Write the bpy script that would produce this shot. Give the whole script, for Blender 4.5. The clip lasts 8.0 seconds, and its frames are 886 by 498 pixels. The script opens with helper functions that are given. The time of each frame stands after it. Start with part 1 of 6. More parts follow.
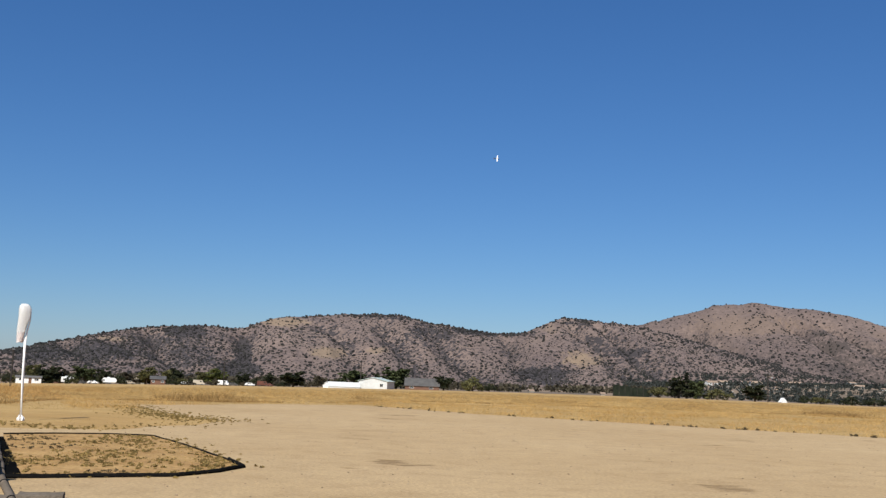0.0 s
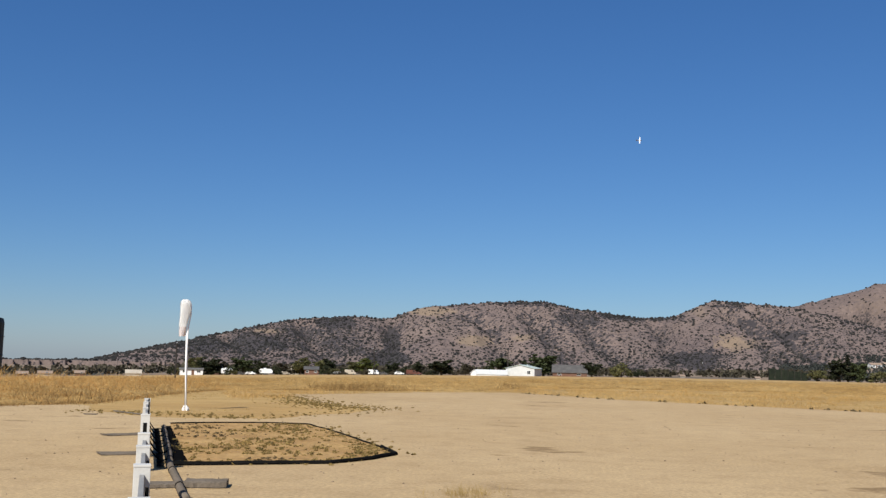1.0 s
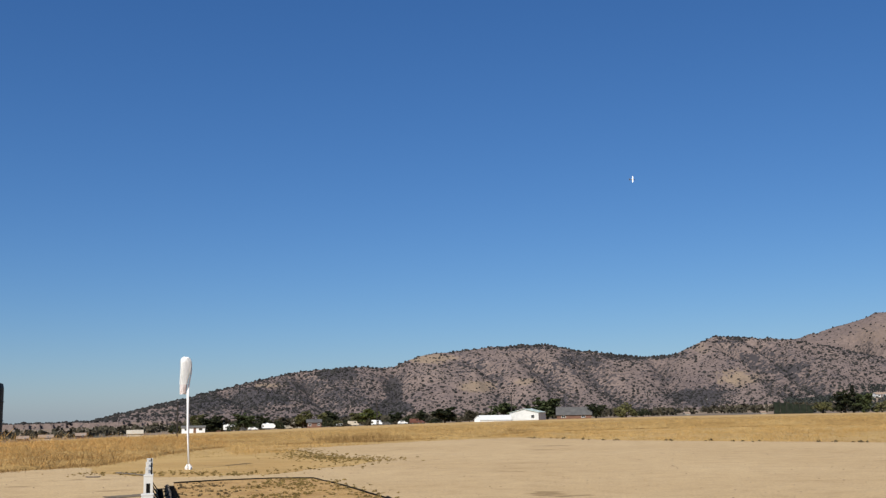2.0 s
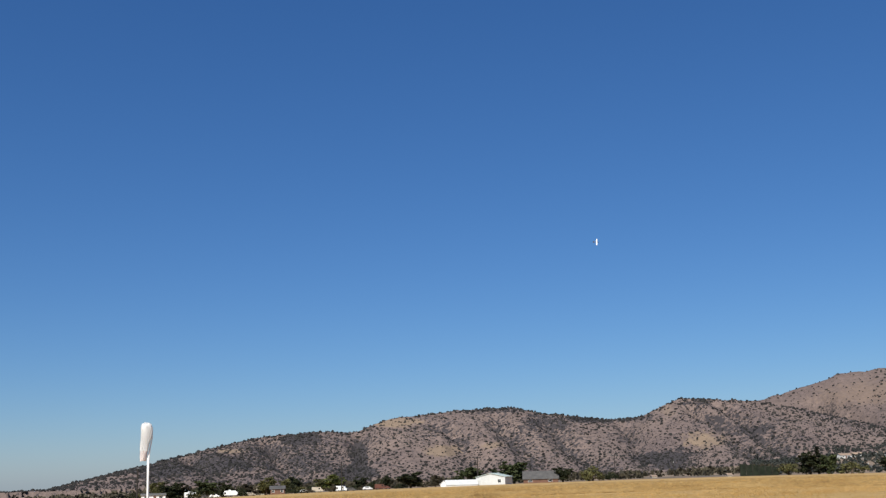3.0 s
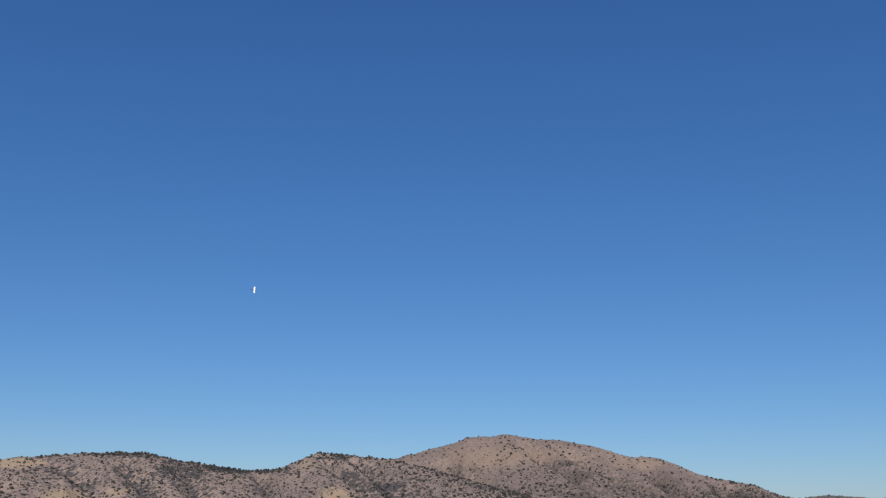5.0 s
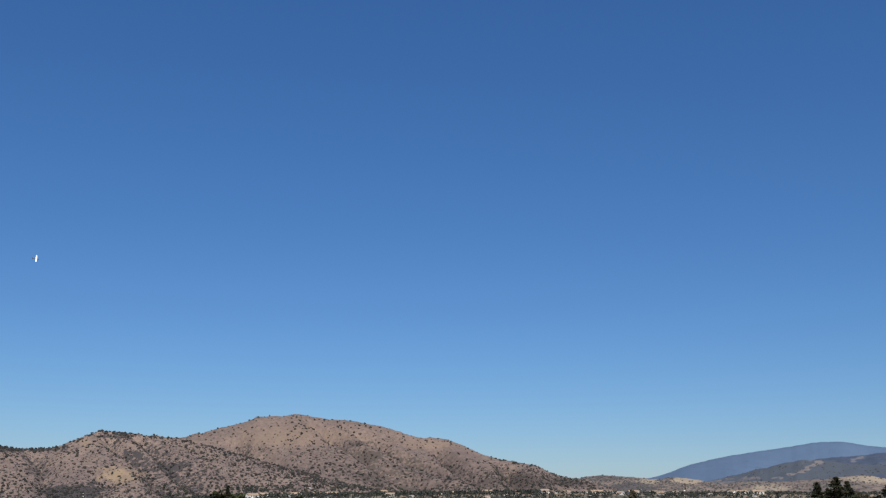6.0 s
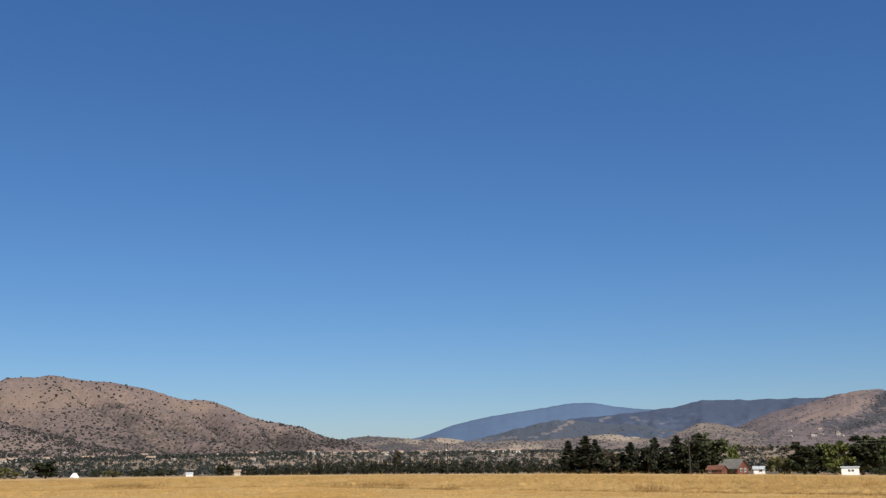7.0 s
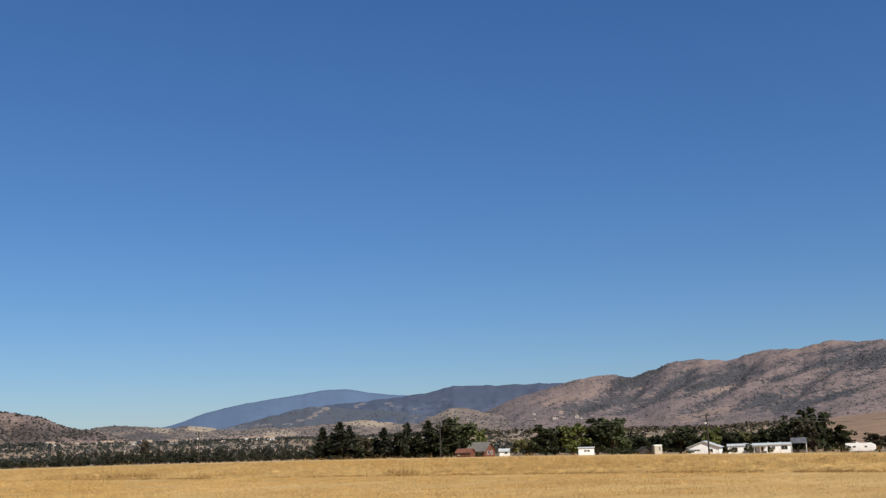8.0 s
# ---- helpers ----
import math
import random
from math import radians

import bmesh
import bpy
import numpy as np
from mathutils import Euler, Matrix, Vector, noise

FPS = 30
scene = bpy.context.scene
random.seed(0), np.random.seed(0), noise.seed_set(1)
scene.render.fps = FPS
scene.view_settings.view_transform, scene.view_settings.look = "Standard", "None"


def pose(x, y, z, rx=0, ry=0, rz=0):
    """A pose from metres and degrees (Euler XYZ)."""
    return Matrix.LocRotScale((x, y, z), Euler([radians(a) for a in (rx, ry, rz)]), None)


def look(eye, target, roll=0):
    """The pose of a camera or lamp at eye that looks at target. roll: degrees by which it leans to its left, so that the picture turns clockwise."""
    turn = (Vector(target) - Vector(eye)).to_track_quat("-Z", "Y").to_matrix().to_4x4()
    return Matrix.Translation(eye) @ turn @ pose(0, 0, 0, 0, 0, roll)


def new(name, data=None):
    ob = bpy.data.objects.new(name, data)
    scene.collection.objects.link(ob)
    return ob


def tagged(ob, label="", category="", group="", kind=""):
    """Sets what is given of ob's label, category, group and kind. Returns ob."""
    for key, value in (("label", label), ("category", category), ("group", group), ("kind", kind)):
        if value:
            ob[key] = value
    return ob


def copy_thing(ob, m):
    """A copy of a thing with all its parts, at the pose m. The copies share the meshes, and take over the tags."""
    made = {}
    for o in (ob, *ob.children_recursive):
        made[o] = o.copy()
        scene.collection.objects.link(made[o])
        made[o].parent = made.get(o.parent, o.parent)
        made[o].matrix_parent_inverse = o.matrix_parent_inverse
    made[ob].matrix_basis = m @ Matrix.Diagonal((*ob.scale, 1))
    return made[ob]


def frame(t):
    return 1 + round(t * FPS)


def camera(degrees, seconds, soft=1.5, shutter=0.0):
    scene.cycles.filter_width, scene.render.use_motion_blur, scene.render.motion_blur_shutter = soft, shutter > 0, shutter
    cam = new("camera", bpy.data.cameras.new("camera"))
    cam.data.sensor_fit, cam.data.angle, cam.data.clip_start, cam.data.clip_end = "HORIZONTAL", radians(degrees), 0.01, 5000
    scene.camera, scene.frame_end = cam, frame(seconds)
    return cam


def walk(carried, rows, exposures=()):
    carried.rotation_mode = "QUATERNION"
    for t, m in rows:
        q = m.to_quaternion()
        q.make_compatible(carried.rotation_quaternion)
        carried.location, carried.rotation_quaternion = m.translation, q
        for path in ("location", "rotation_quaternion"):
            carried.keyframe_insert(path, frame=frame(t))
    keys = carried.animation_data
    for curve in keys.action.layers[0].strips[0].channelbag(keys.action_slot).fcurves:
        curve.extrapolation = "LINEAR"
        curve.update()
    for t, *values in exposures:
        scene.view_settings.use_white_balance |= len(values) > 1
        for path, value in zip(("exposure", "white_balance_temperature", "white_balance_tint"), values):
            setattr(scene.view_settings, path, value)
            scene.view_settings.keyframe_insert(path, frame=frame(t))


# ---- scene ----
cam = camera(46.87, 8.0, soft=1.35)
EYE, TILT, LEAN = 1.65, 7.30, -2.19
# seconds, yaw, pitch, roll of a camera that turns on the spot
TURNS = [
    (0.0, 0.0, 0.0, 0.0), (0.5, 5.21, -0.27, 1.03), (1.0, 8.01, -0.57, 1.84), (1.2, 8.0, -0.43, 2.57),
    (2.5, 7.76, 4.0, 4.49), (3.0, 5.97, 5.4, 4.45), (3.5, 1.53, 6.62, 3.86), (4.0, -3.72, 7.31, 1.77),
    (4.5, -8.47, 7.44, 0.62), (4.7, -10.34, 7.45, 0.45), (5.8, -22.76, 6.76, -0.93), (6.0, -24.94, 6.43, -1.14),
    (6.5, -31.48, 5.28, -1.89), (7.0, -37.7, 4.69, -1.91), (7.5, -44.3, 4.41, -2.21), (8.0, -51.2, 4.46, -2.35),
]
walk(cam, [(t, pose(0, 0, EYE, TILT, LEAN, 0) @ pose(0, 0, 0, 90 + p, r, y)) for t, y, p, r in TURNS],
     exposures=[(0.0, 0.55, 6340, 8), (1.0, 0.52, 6340, 8), (3.0, 0.54, 6340, 8), (4.5, 0.55, 6340, 8), (6.0, 0.60, 6500, 8), (8.0, 0.65, 6760, 9)])

# ---- sky and sun ----
SUN_AZ, SUN_EL = -165.0, 44.0
world = bpy.data.worlds.new("world")
scene.world = world
world.use_nodes = True
wn = world.node_tree
sky = wn.nodes.new("ShaderNodeTexSky")
sky.sky_type, sky.sun_disc = "NISHITA", False
sky.sun_elevation, sky.sun_rotation = radians(SUN_EL), radians(SUN_AZ)
sky.altitude, sky.air_density, sky.dust_density, sky.ozone_density = 1200, 1.15, 0.8, 8.5
wn.nodes["Background"].inputs["Strength"].default_value = 0.0665
deep = wn.nodes.new("ShaderNodeHueSaturation")
deep.inputs["Saturation"].default_value = 1.075
wn.links.new(sky.outputs["Color"], deep.inputs["Color"])
veil = wn.nodes.new("ShaderNodeMix")      # even blue of the clear upper air
veil.data_type = "RGBA"
veil.inputs[0].default_value = 0.24
veil.inputs[7].default_value = (0.0, 0.70, 3.6, 1)
wn.links.new(deep.outputs["Color"], veil.inputs[6])
wn.links.new(veil.outputs[2], wn.nodes["Background"].inputs["Color"])


def bearing(az, r=1.0, z=0.0):
    """The point r metres out at az degrees clockwise from straight ahead."""
    return Vector((r * math.sin(radians(az)), r * math.cos(radians(az)), z))


sun_data = bpy.data.lights.new("sun", "SUN")
sun_data.energy, sun_data.angle, sun_data.color = 4.8, radians(0.53), (1.0, 0.95, 0.87)
sun = new("sun", sun_data)
sun.matrix_world = look(bearing(SUN_AZ, 30 * math.cos(radians(SUN_EL)), 30 * math.sin(radians(SUN_EL))), (0, 0, 0))


# ---- materials ----
def ramp(nt, fac, stops):
    node = nt.nodes.new("ShaderNodeValToRGB")
    els = node.color_ramp.elements
    while len(els) < len(stops):
        els.new(0.5)
    for e, (pos, col) in zip(els, stops):
        e.position, e.color = pos, (*col, 1)
    nt.links.new(fac, node.inputs["Fac"])
    return node.outputs["Color"]


def noise_of(nt, vec, scale, detail=4.0, rough=0.55, stretch=None):
    if stretch:
        mp = nt.nodes.new("ShaderNodeMapping")
        mp.inputs["Scale"].default_value = stretch
        nt.links.new(vec, mp.inputs["Vector"])
        vec = mp.outputs["Vector"]
    n = nt.nodes.new("ShaderNodeTexNoise")
    n.inputs["Scale"].default_value, n.inputs["Detail"].default_value, n.inputs["Roughness"].default_value = scale, detail, rough
    nt.links.new(vec, n.inputs["Vector"])
    return n.outputs["Fac"]


def mixed(nt, fac, a, b, how="MIX"):
    m = nt.nodes.new("ShaderNodeMix")
    m.data_type, m.blend_type = "RGBA", how
    for slot, v in ((0, fac), (6, a), (7, b)):
        if isinstance(v, (int, float)):
            m.inputs[slot].default_value = v
        elif isinstance(v, tuple):
            m.inputs[slot].default_value = (*v, 1)
        else:
            nt.links.new(v, m.inputs[slot])
    return m.outputs[2]


def surface(name, build, roughness=0.9, metallic=0.0, bump=0.0, bump_dist=0.02, specular=0.3, sheer=0.0):
    """build(nt, position, random) gives the colour and, as a second value, a height for the bump or None; sheer lets light through thin leaves."""
    m = bpy.data.materials.new(name)
    m.use_nodes = True
    nt = m.node_tree
    b = nt.nodes["Principled BSDF"]
    b.inputs["Roughness"].default_value, b.inputs["Metallic"].default_value = roughness, metallic
    b.inputs["Specular IOR Level"].default_value = specular
    geo = nt.nodes.new("ShaderNodeNewGeometry")
    info = nt.nodes.new("ShaderNodeObjectInfo")
    col, height = build(nt, geo.outputs["Position"], (geo.outputs["Random Per Island"], info.outputs["Random"]))
    nt.links.new(col, b.inputs["Base Color"])
    if sheer:
        thin = nt.nodes.new("ShaderNodeBsdfTranslucent")
        nt.links.new(col, thin.inputs["Color"])
        both = nt.nodes.new("ShaderNodeMixShader")
        both.inputs[0].default_value = sheer
        nt.links.new(b.outputs[0], both.inputs[1])
        nt.links.new(thin.outputs[0], both.inputs[2])
        nt.links.new(both.outputs[0], nt.nodes["Material Output"].inputs["Surface"])
    if bump and height is not None:
        bn = nt.nodes.new("ShaderNodeBump")
        bn.inputs["Strength"].default_value, bn.inputs["Distance"].default_value = bump, bump_dist
        nt.links.new(height, bn.inputs["Height"])
        nt.links.new(bn.outputs["Normal"], b.inputs["Normal"])
    return m


def two_tone(dark, light, scale, fine, pick=None, vary=0.3, grainy=0.25):
    """Broad patches from dark to light with a fine grain over them."""
    def build(nt, pos, rnd):
        broad = ramp(nt, noise_of(nt, pos, scale, 5), [(0.3, dark), (0.7, light)])
        grain = noise_of(nt, pos, fine, 3)
        g = ramp(nt, grain, [(0.3, (1 - grainy,) * 3), (0.7, (1 + grainy * 0.7,) * 3)])
        col = mixed(nt, 1.0, broad, g, "MULTIPLY")
        if pick is not None:
            v = ramp(nt, rnd[pick], [(0.0, (1 - vary,) * 3), (1.0, (1 + vary,) * 3)])
            col = mixed(nt, 1.0, col, v, "MULTIPLY")
        return col, grain
    return build


def dirt_build(nt, pos, rnd):
    base = ramp(nt, noise_of(nt, pos, 0.10, 6), [(0.3, (0.354, 0.244, 0.123)), (0.7, (0.420, 0.302, 0.164))])
    streak = ramp(nt, noise_of(nt, pos, 0.55, 4, 0.55, (0.55, 1.1, 1)), [(0.25, (0.62, 0.58, 0.54)), (0.34, (0.97, 0.97, 0.97)), (0.75, (1.04, 1.04, 1.03))])
    blot = ramp(nt, noise_of(nt, pos, 1.3, 8, 0.7), [(0.34, (0.84, 0.81, 0.77)), (0.50, (1, 1, 1)), (0.68, (1.10, 1.10, 1.08))])
    base = mixed(nt, 0.8, base, blot, "MULTIPLY")
    # dark spots painted in place of the small shadows in the ruts
    spots = ramp(nt, noise_of(nt, pos, 0.42, 5, 0.6, (0.8, 1, 1)), [(0.31, (0.56, 0.52, 0.46)), (0.37, (1, 1, 1))])
    base = mixed(nt, 1.0, base, spots, "MULTIPLY")
    fine = noise_of(nt, pos, 16.0, 5, 0.75)
    g = ramp(nt, fine, [(0.3, (0.66, 0.65, 0.63)), (0.7, (1.26, 1.26, 1.26))])
    return mixed(nt, 1.0, mixed(nt, 0.6, base, streak, "MULTIPLY"), g, "MULTIPLY"), fine


def mown_build(nt, pos, rnd):
    base = ramp(nt, noise_of(nt, pos, 0.16, 6), [(0.3, (0.322, 0.194, 0.066)), (0.7, (0.408, 0.277, 0.109))])
    rows = ramp(nt, noise_of(nt, pos, 0.8, 5, 0.6, (0.35, 1.4, 1)), [(0.3, (0.7, 0.68, 0.62)), (0.55, (1.05, 1.05, 1.05))])
    fine = noise_of(nt, pos, 9.0, 5, 0.7)
    g = ramp(nt, fine, [(0.3, (0.75, 0.73, 0.68)), (0.7, (1.15, 1.15, 1.15))])
    return mixed(nt, 1.0, mixed(nt, 0.6, base, rows, "MULTIPLY"), g, "MULTIPLY"), fine


def hill_build(light, dark, scrub, amount, fine=0.16, broad=0.008, rock=0.3, grassy=(0.225, 0.162, 0.09), soft=0.06):
    """Soil in two tones with rocky grain; the mesh's own cover adds brush (wood) and smooth dry grass (bare)."""
    def build(nt, pos, rnd):
        wood, bare = (nt.nodes.new("ShaderNodeAttribute") for _ in range(2))
        wood.attribute_name, bare.attribute_name = "wood", "bare"
        soil = ramp(nt, noise_of(nt, pos, broad * 0.8, 7, 0.62), [(0.3, dark), (0.72, light)])
        rocks = ramp(nt, noise_of(nt, pos, fine * 0.6, 6, 0.75), [(0.36, (1 - rock,) * 3), (0.66, (1 + rock * 0.6,) * 3)])
        soil = mixed(nt, 1.0, soil, rocks, "MULTIPLY")
        ragged = nt.nodes.new("ShaderNodeMath")
        ragged.operation = "MULTIPLY_ADD"
        ragged.inputs[1].default_value = 0.75
        nt.links.new(bare.outputs["Fac"], ragged.inputs[0])
        nt.links.new(noise_of(nt, pos, broad * 18, 8, 0.72), ragged.inputs[2])
        dry = ramp(nt, ragged.outputs[0], [(0.68, (0, 0, 0)), (1.0, (0.85, 0.85, 0.85))])
        straw = mixed(nt, 0.35, grassy, rocks, "MULTIPLY")
        soil = mixed(nt, dry, soil, straw)
        spots = noise_of(nt, pos, fine, 5, 0.62)
        where = noise_of(nt, pos, broad, 6, 0.62)
        total = spots
        for source, weight in ((where, 0.6), (wood.outputs["Fac"], 0.42), (bare.outputs["Fac"], -0.2)):
            add = nt.nodes.new("ShaderNodeMath")
            add.operation = "MULTIPLY_ADD"
            add.inputs[1].default_value = weight
            nt.links.new(source, add.inputs[0])
            nt.links.new(total, add.inputs[2])
            total = add.outputs[0]
        mask = ramp(nt, total, [(amount, (0, 0, 0)), (amount + soft, (1, 1, 1))])
        return mixed(nt, mask, soil, scrub), spots
    return build


DIRT = surface("packed_dirt", dirt_build, 0.95, bump=0.5, bump_dist=0.03)
MOWN = surface("mown_dry_grass", mown_build, 0.95, bump=0.6, bump_dist=0.05)
STRAW = surface("tall_dry_grass", two_tone((0.50, 0.310, 0.105), (0.68, 0.465, 0.195), 0.12, 0.9, pick=0, vary=0.05, grainy=0.22), 0.9, specular=0.05, sheer=0.48)
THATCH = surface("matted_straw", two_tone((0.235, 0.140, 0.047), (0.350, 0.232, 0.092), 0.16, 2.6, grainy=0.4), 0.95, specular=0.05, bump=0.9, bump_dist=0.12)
RUSSET = surface("russet_dry_weeds", two_tone((0.40, 0.215, 0.066), (0.58, 0.345, 0.125), 0.2, 0.9, pick=0, vary=0.08, grainy=0.2), 0.9, specular=0.05, sheer=0.45)
STUBBLE = surface("short_dry_grass", two_tone((0.33, 0.2211, 0.0792), (0.4158, 0.3003, 0.1188), 0.3, 3.0, pick=0, vary=0.05), 0.95, specular=0.1, sheer=0.4)
DRY_WEED = surface("brown_dry_weeds", two_tone((0.235, 0.138, 0.052), (0.335, 0.215, 0.085), 0.3, 2.0, pick=0, vary=0.2), 0.95, specular=0.1, sheer=0.3)
WEED = surface("low_green_weeds", two_tone((0.215, 0.152, 0.050), (0.370, 0.262, 0.095), 0.8, 4.0, pick=0), 0.9, sheer=0.48)
# darker than foliage: the self-shadow inside the crowns is put into the colour
SCRUB = surface("self_shaded_scrub_leaves", two_tone((0.0105, 0.0105, 0.0105), (0.027, 0.024, 0.0205), 0.02, 0.4, pick=0, vary=0.5), 0.95)
DARK_TUFT = surface("dead_brown_tufts", two_tone((0.055, 0.038, 0.018), (0.110, 0.078, 0.036), 0.8, 4.0, pick=0), 0.95)
# paler and greyer than the near scrub: distance haze mixed into the colour
FAR_SCRUB = surface("hazed_brush_leaves", two_tone((0.038, 0.038, 0.040), (0.060, 0.058, 0.058), 0.02, 0.4, pick=0), 0.95)
HILL_A = surface("brown_hill_soil", hill_build((0.186, 0.136, 0.112), (0.112, 0.083, 0.077), (0.040, 0.034, 0.035), 0.87, grassy=(0.205, 0.148, 0.098)), 0.95, bump=0.6, bump_dist=3.0)
HILL_B = surface("rosy_hill_soil", hill_build((0.158, 0.115, 0.096), (0.111, 0.082, 0.075), (0.0594, 0.0462, 0.04092), 0.89, grassy=(0.164, 0.116, 0.087)), 0.95, bump=0.6, bump_dist=3.0)
# far hills: distance haze is mixed into the colours, most in the blue ranges
HILL_C = surface("tan_range_soil", hill_build((0.148, 0.109, 0.101), (0.098, 0.077, 0.079), (0.036, 0.036, 0.042), 0.83, 0.06, 0.0032, grassy=(0.155, 0.112, 0.096), soft=0.17), 0.95, bump=0.4, bump_dist=3.0)
HILL_F = surface("tan_foothill_soil", hill_build((0.180, 0.139, 0.110), (0.116, 0.091, 0.081), (0.062, 0.054, 0.053), 0.82, 0.08, 0.005, grassy=(0.250, 0.202, 0.148)), 0.95, bump=0.4, bump_dist=3.0)
FOREST = surface("haze_tinted_forest", hill_build((0.055, 0.069, 0.105), (0.046, 0.060, 0.094), (0.036, 0.049, 0.080), 0.72, 0.02, 0.003, 0.25, (0.116, 0.110, 0.120)), 0.95, bump=0.5, bump_dist=4.0)
SPUR = surface("haze_tinted_spur", hill_build((0.118, 0.108, 0.110), (0.082, 0.080, 0.090), (0.046, 0.055, 0.072), 0.80, 0.03, 0.0034, grassy=(0.132, 0.116, 0.116)), 0.95, bump=0.5, bump_dist=4.0)
HAZE_BLUE = surface("haze_tinted_blue_range", hill_build((0.062, 0.097, 0.160), (0.056, 0.089, 0.150), (0.052, 0.083, 0.141), 0.9, 0.02, 0.003, 0.06, (0.060, 0.094, 0.154)), 0.95)
FIELD = surface("bare_brown_field", hill_build((0.205, 0.130, 0.080), (0.160, 0.102, 0.064), (0.060, 0.048, 0.034), 0.90, 0.05, 0.006), 0.95)
VALLEY = surface("valley_floor", hill_build((0.245, 0.175, 0.112), (0.165, 0.120, 0.084), (0.050, 0.048, 0.036), 0.84, 0.05, 0.006), 0.95)
VINYL = surface("white_vinyl", two_tone((0.45, 0.43, 0.395), (0.53, 0.51, 0.47), 3.0, 40.0, grainy=0.06), 0.5)
# grey for the rails imitates white vinyl turned away from the sun
RAIL_GREY = surface("shade_grey_vinyl", two_tone((0.198, 0.1914, 0.1782), (0.264, 0.2541, 0.2376), 3.0, 40.0, grainy=0.06), 0.6)
CLOTH = surface("white_windsock_cloth", two_tone((0.82, 0.80, 0.77), (0.88, 0.87, 0.85), 2.5, 25.0, grainy=0.03), 0.85)
PALE_PINK = surface("faded_pink_cloth", two_tone((0.82, 0.72, 0.69), (0.86, 0.79, 0.76), 2.5, 25.0, grainy=0.03), 0.85)
BLACK = surface("black_plastic", two_tone((0.00396, 0.00396, 0.00396), (0.01056, 0.0099, 0.00924), 2.0, 20.0), 0.9, specular=0.02)
MAT_GREY = surface("grey_rubber_mat", two_tone((0.110, 0.088, 0.066), (0.160, 0.130, 0.100), 2.0, 30.0), 0.95, specular=0.05, bump=0.3, bump_dist=0.01)
STONE = surface("pale_field_stones", two_tone((0.17, 0.12, 0.075), (0.33, 0.25, 0.165), 4.0, 40.0, pick=0), 0.9)
BARK = surface("bark", two_tone((0.0594, 0.0429, 0.0297), (0.1056, 0.0792, 0.0561), 2.0, 12.0), 0.95)
POLE_WOOD = surface("weathered_pole_wood", two_tone((0.022, 0.018, 0.016), (0.045, 0.037, 0.031), 1.0, 10.0), 0.9)


# ---- helpers for meshes ----
def quick_mesh(name, verts, tris, material, smooth=False, per=3):
    """A mesh from numpy arrays of corners and of faces with the same number of corners each."""
    me = bpy.data.meshes.new(name)
    me.vertices.add(len(verts))
    me.vertices.foreach_set("co", np.asarray(verts, np.float32).ravel())
    me.loops.add(len(tris) * per)
    me.loops.foreach_set("vertex_index", np.asarray(tris, np.int32).ravel())
    me.polygons.add(len(tris))
    me.polygons.foreach_set("loop_start", np.arange(0, len(tris) * per, per, dtype=np.int32))
    me.update(calc_edges=True)
    if smooth:
        me.polygons.foreach_set("use_smooth", np.ones(len(tris), bool))
    me.materials.append(material)
    return me


def part(name, bm, material, parent, label="", smooth=False):
    me = bpy.data.meshes.new(name)
    bm.to_mesh(me)
    bm.free()
    me.materials.append(material)
    if smooth:
        me.polygons.foreach_set("use_smooth", [True] * len(me.polygons))
    ob = new(name, me)
    ob.parent = parent
    return tagged(ob, label)


def thing(name, m, label, category, group="", kind=""):
    ob = new(name)
    ob.matrix_world = m
    return tagged(ob, label, category, group, kind)


def box(bm, cx, cy, cz, sx, sy, sz, bevel=0.0, m=None):
    r = bmesh.ops.create_cube(bm, size=1.0, matrix=Matrix.LocRotScale((cx, cy, cz), None, (sx, sy, sz)))
    if bevel:
        edges = list({e for v in r["verts"] for e in v.link_edges})
        bmesh.ops.bevel(bm, geom=edges, offset=bevel, segments=2, affect="EDGES", profile=0.6)
    if m is not None:
        bmesh.ops.transform(bm, matrix=m, verts=[v for v in bm.verts if v in set(r["verts"])])
    return bm


def tube(bm, pts, radii, n=8, cap=True):
    """A round tube through points with a radius at each."""
    rings = []
    for i, p in enumerate(pts):
        a, b = Vector(pts[max(i - 1, 0)]), Vector(pts[min(i + 1, len(pts) - 1)])
        q = (b - a).to_track_quat("Z", "Y")
        rings.append([bm.verts.new(Vector(p) + q @ Vector((radii[i] * math.cos(k * math.tau / n), radii[i] * math.sin(k * math.tau / n), 0))) for k in range(n)])
    for r0, r1 in zip(rings, rings[1:]):
        for k in range(n):
            bm.faces.new((r0[k], r0[(k + 1) % n], r1[(k + 1) % n], r1[k]))
    if cap:
        bm.faces.new(rings[0][::-1])
        bm.faces.new(rings[-1])
    return bm


TABLE = np.random.RandomState(7).rand(256, 256)


def value_noise(x, y):
    xi, yi = np.floor(x).astype(int), np.floor(y).astype(int)
    fx, fy = x - xi, y - yi
    fx, fy = fx * fx * (3 - 2 * fx), fy * fy * (3 - 2 * fy)
    t = lambda i, j: TABLE[i % 256, j % 256]
    return (t(xi, yi) * (1 - fx) + t(xi + 1, yi) * fx) * (1 - fy) + (t(xi, yi + 1) * (1 - fx) + t(xi + 1, yi + 1) * fx) * fy


def fbm(x, y, octaves=4, ridged=False):
    total, amp, norm = 0, 1.0, 0.0
    for k in range(octaves):
        v = value_noise(x * 2 ** k + 17.3 * k, y * 2 ** k + 9.1 * k)
        if ridged:
            v = 1 - np.abs(2 * v - 1)
        total, norm, amp = total + amp * v, norm + amp, amp * 0.5
    return total / norm


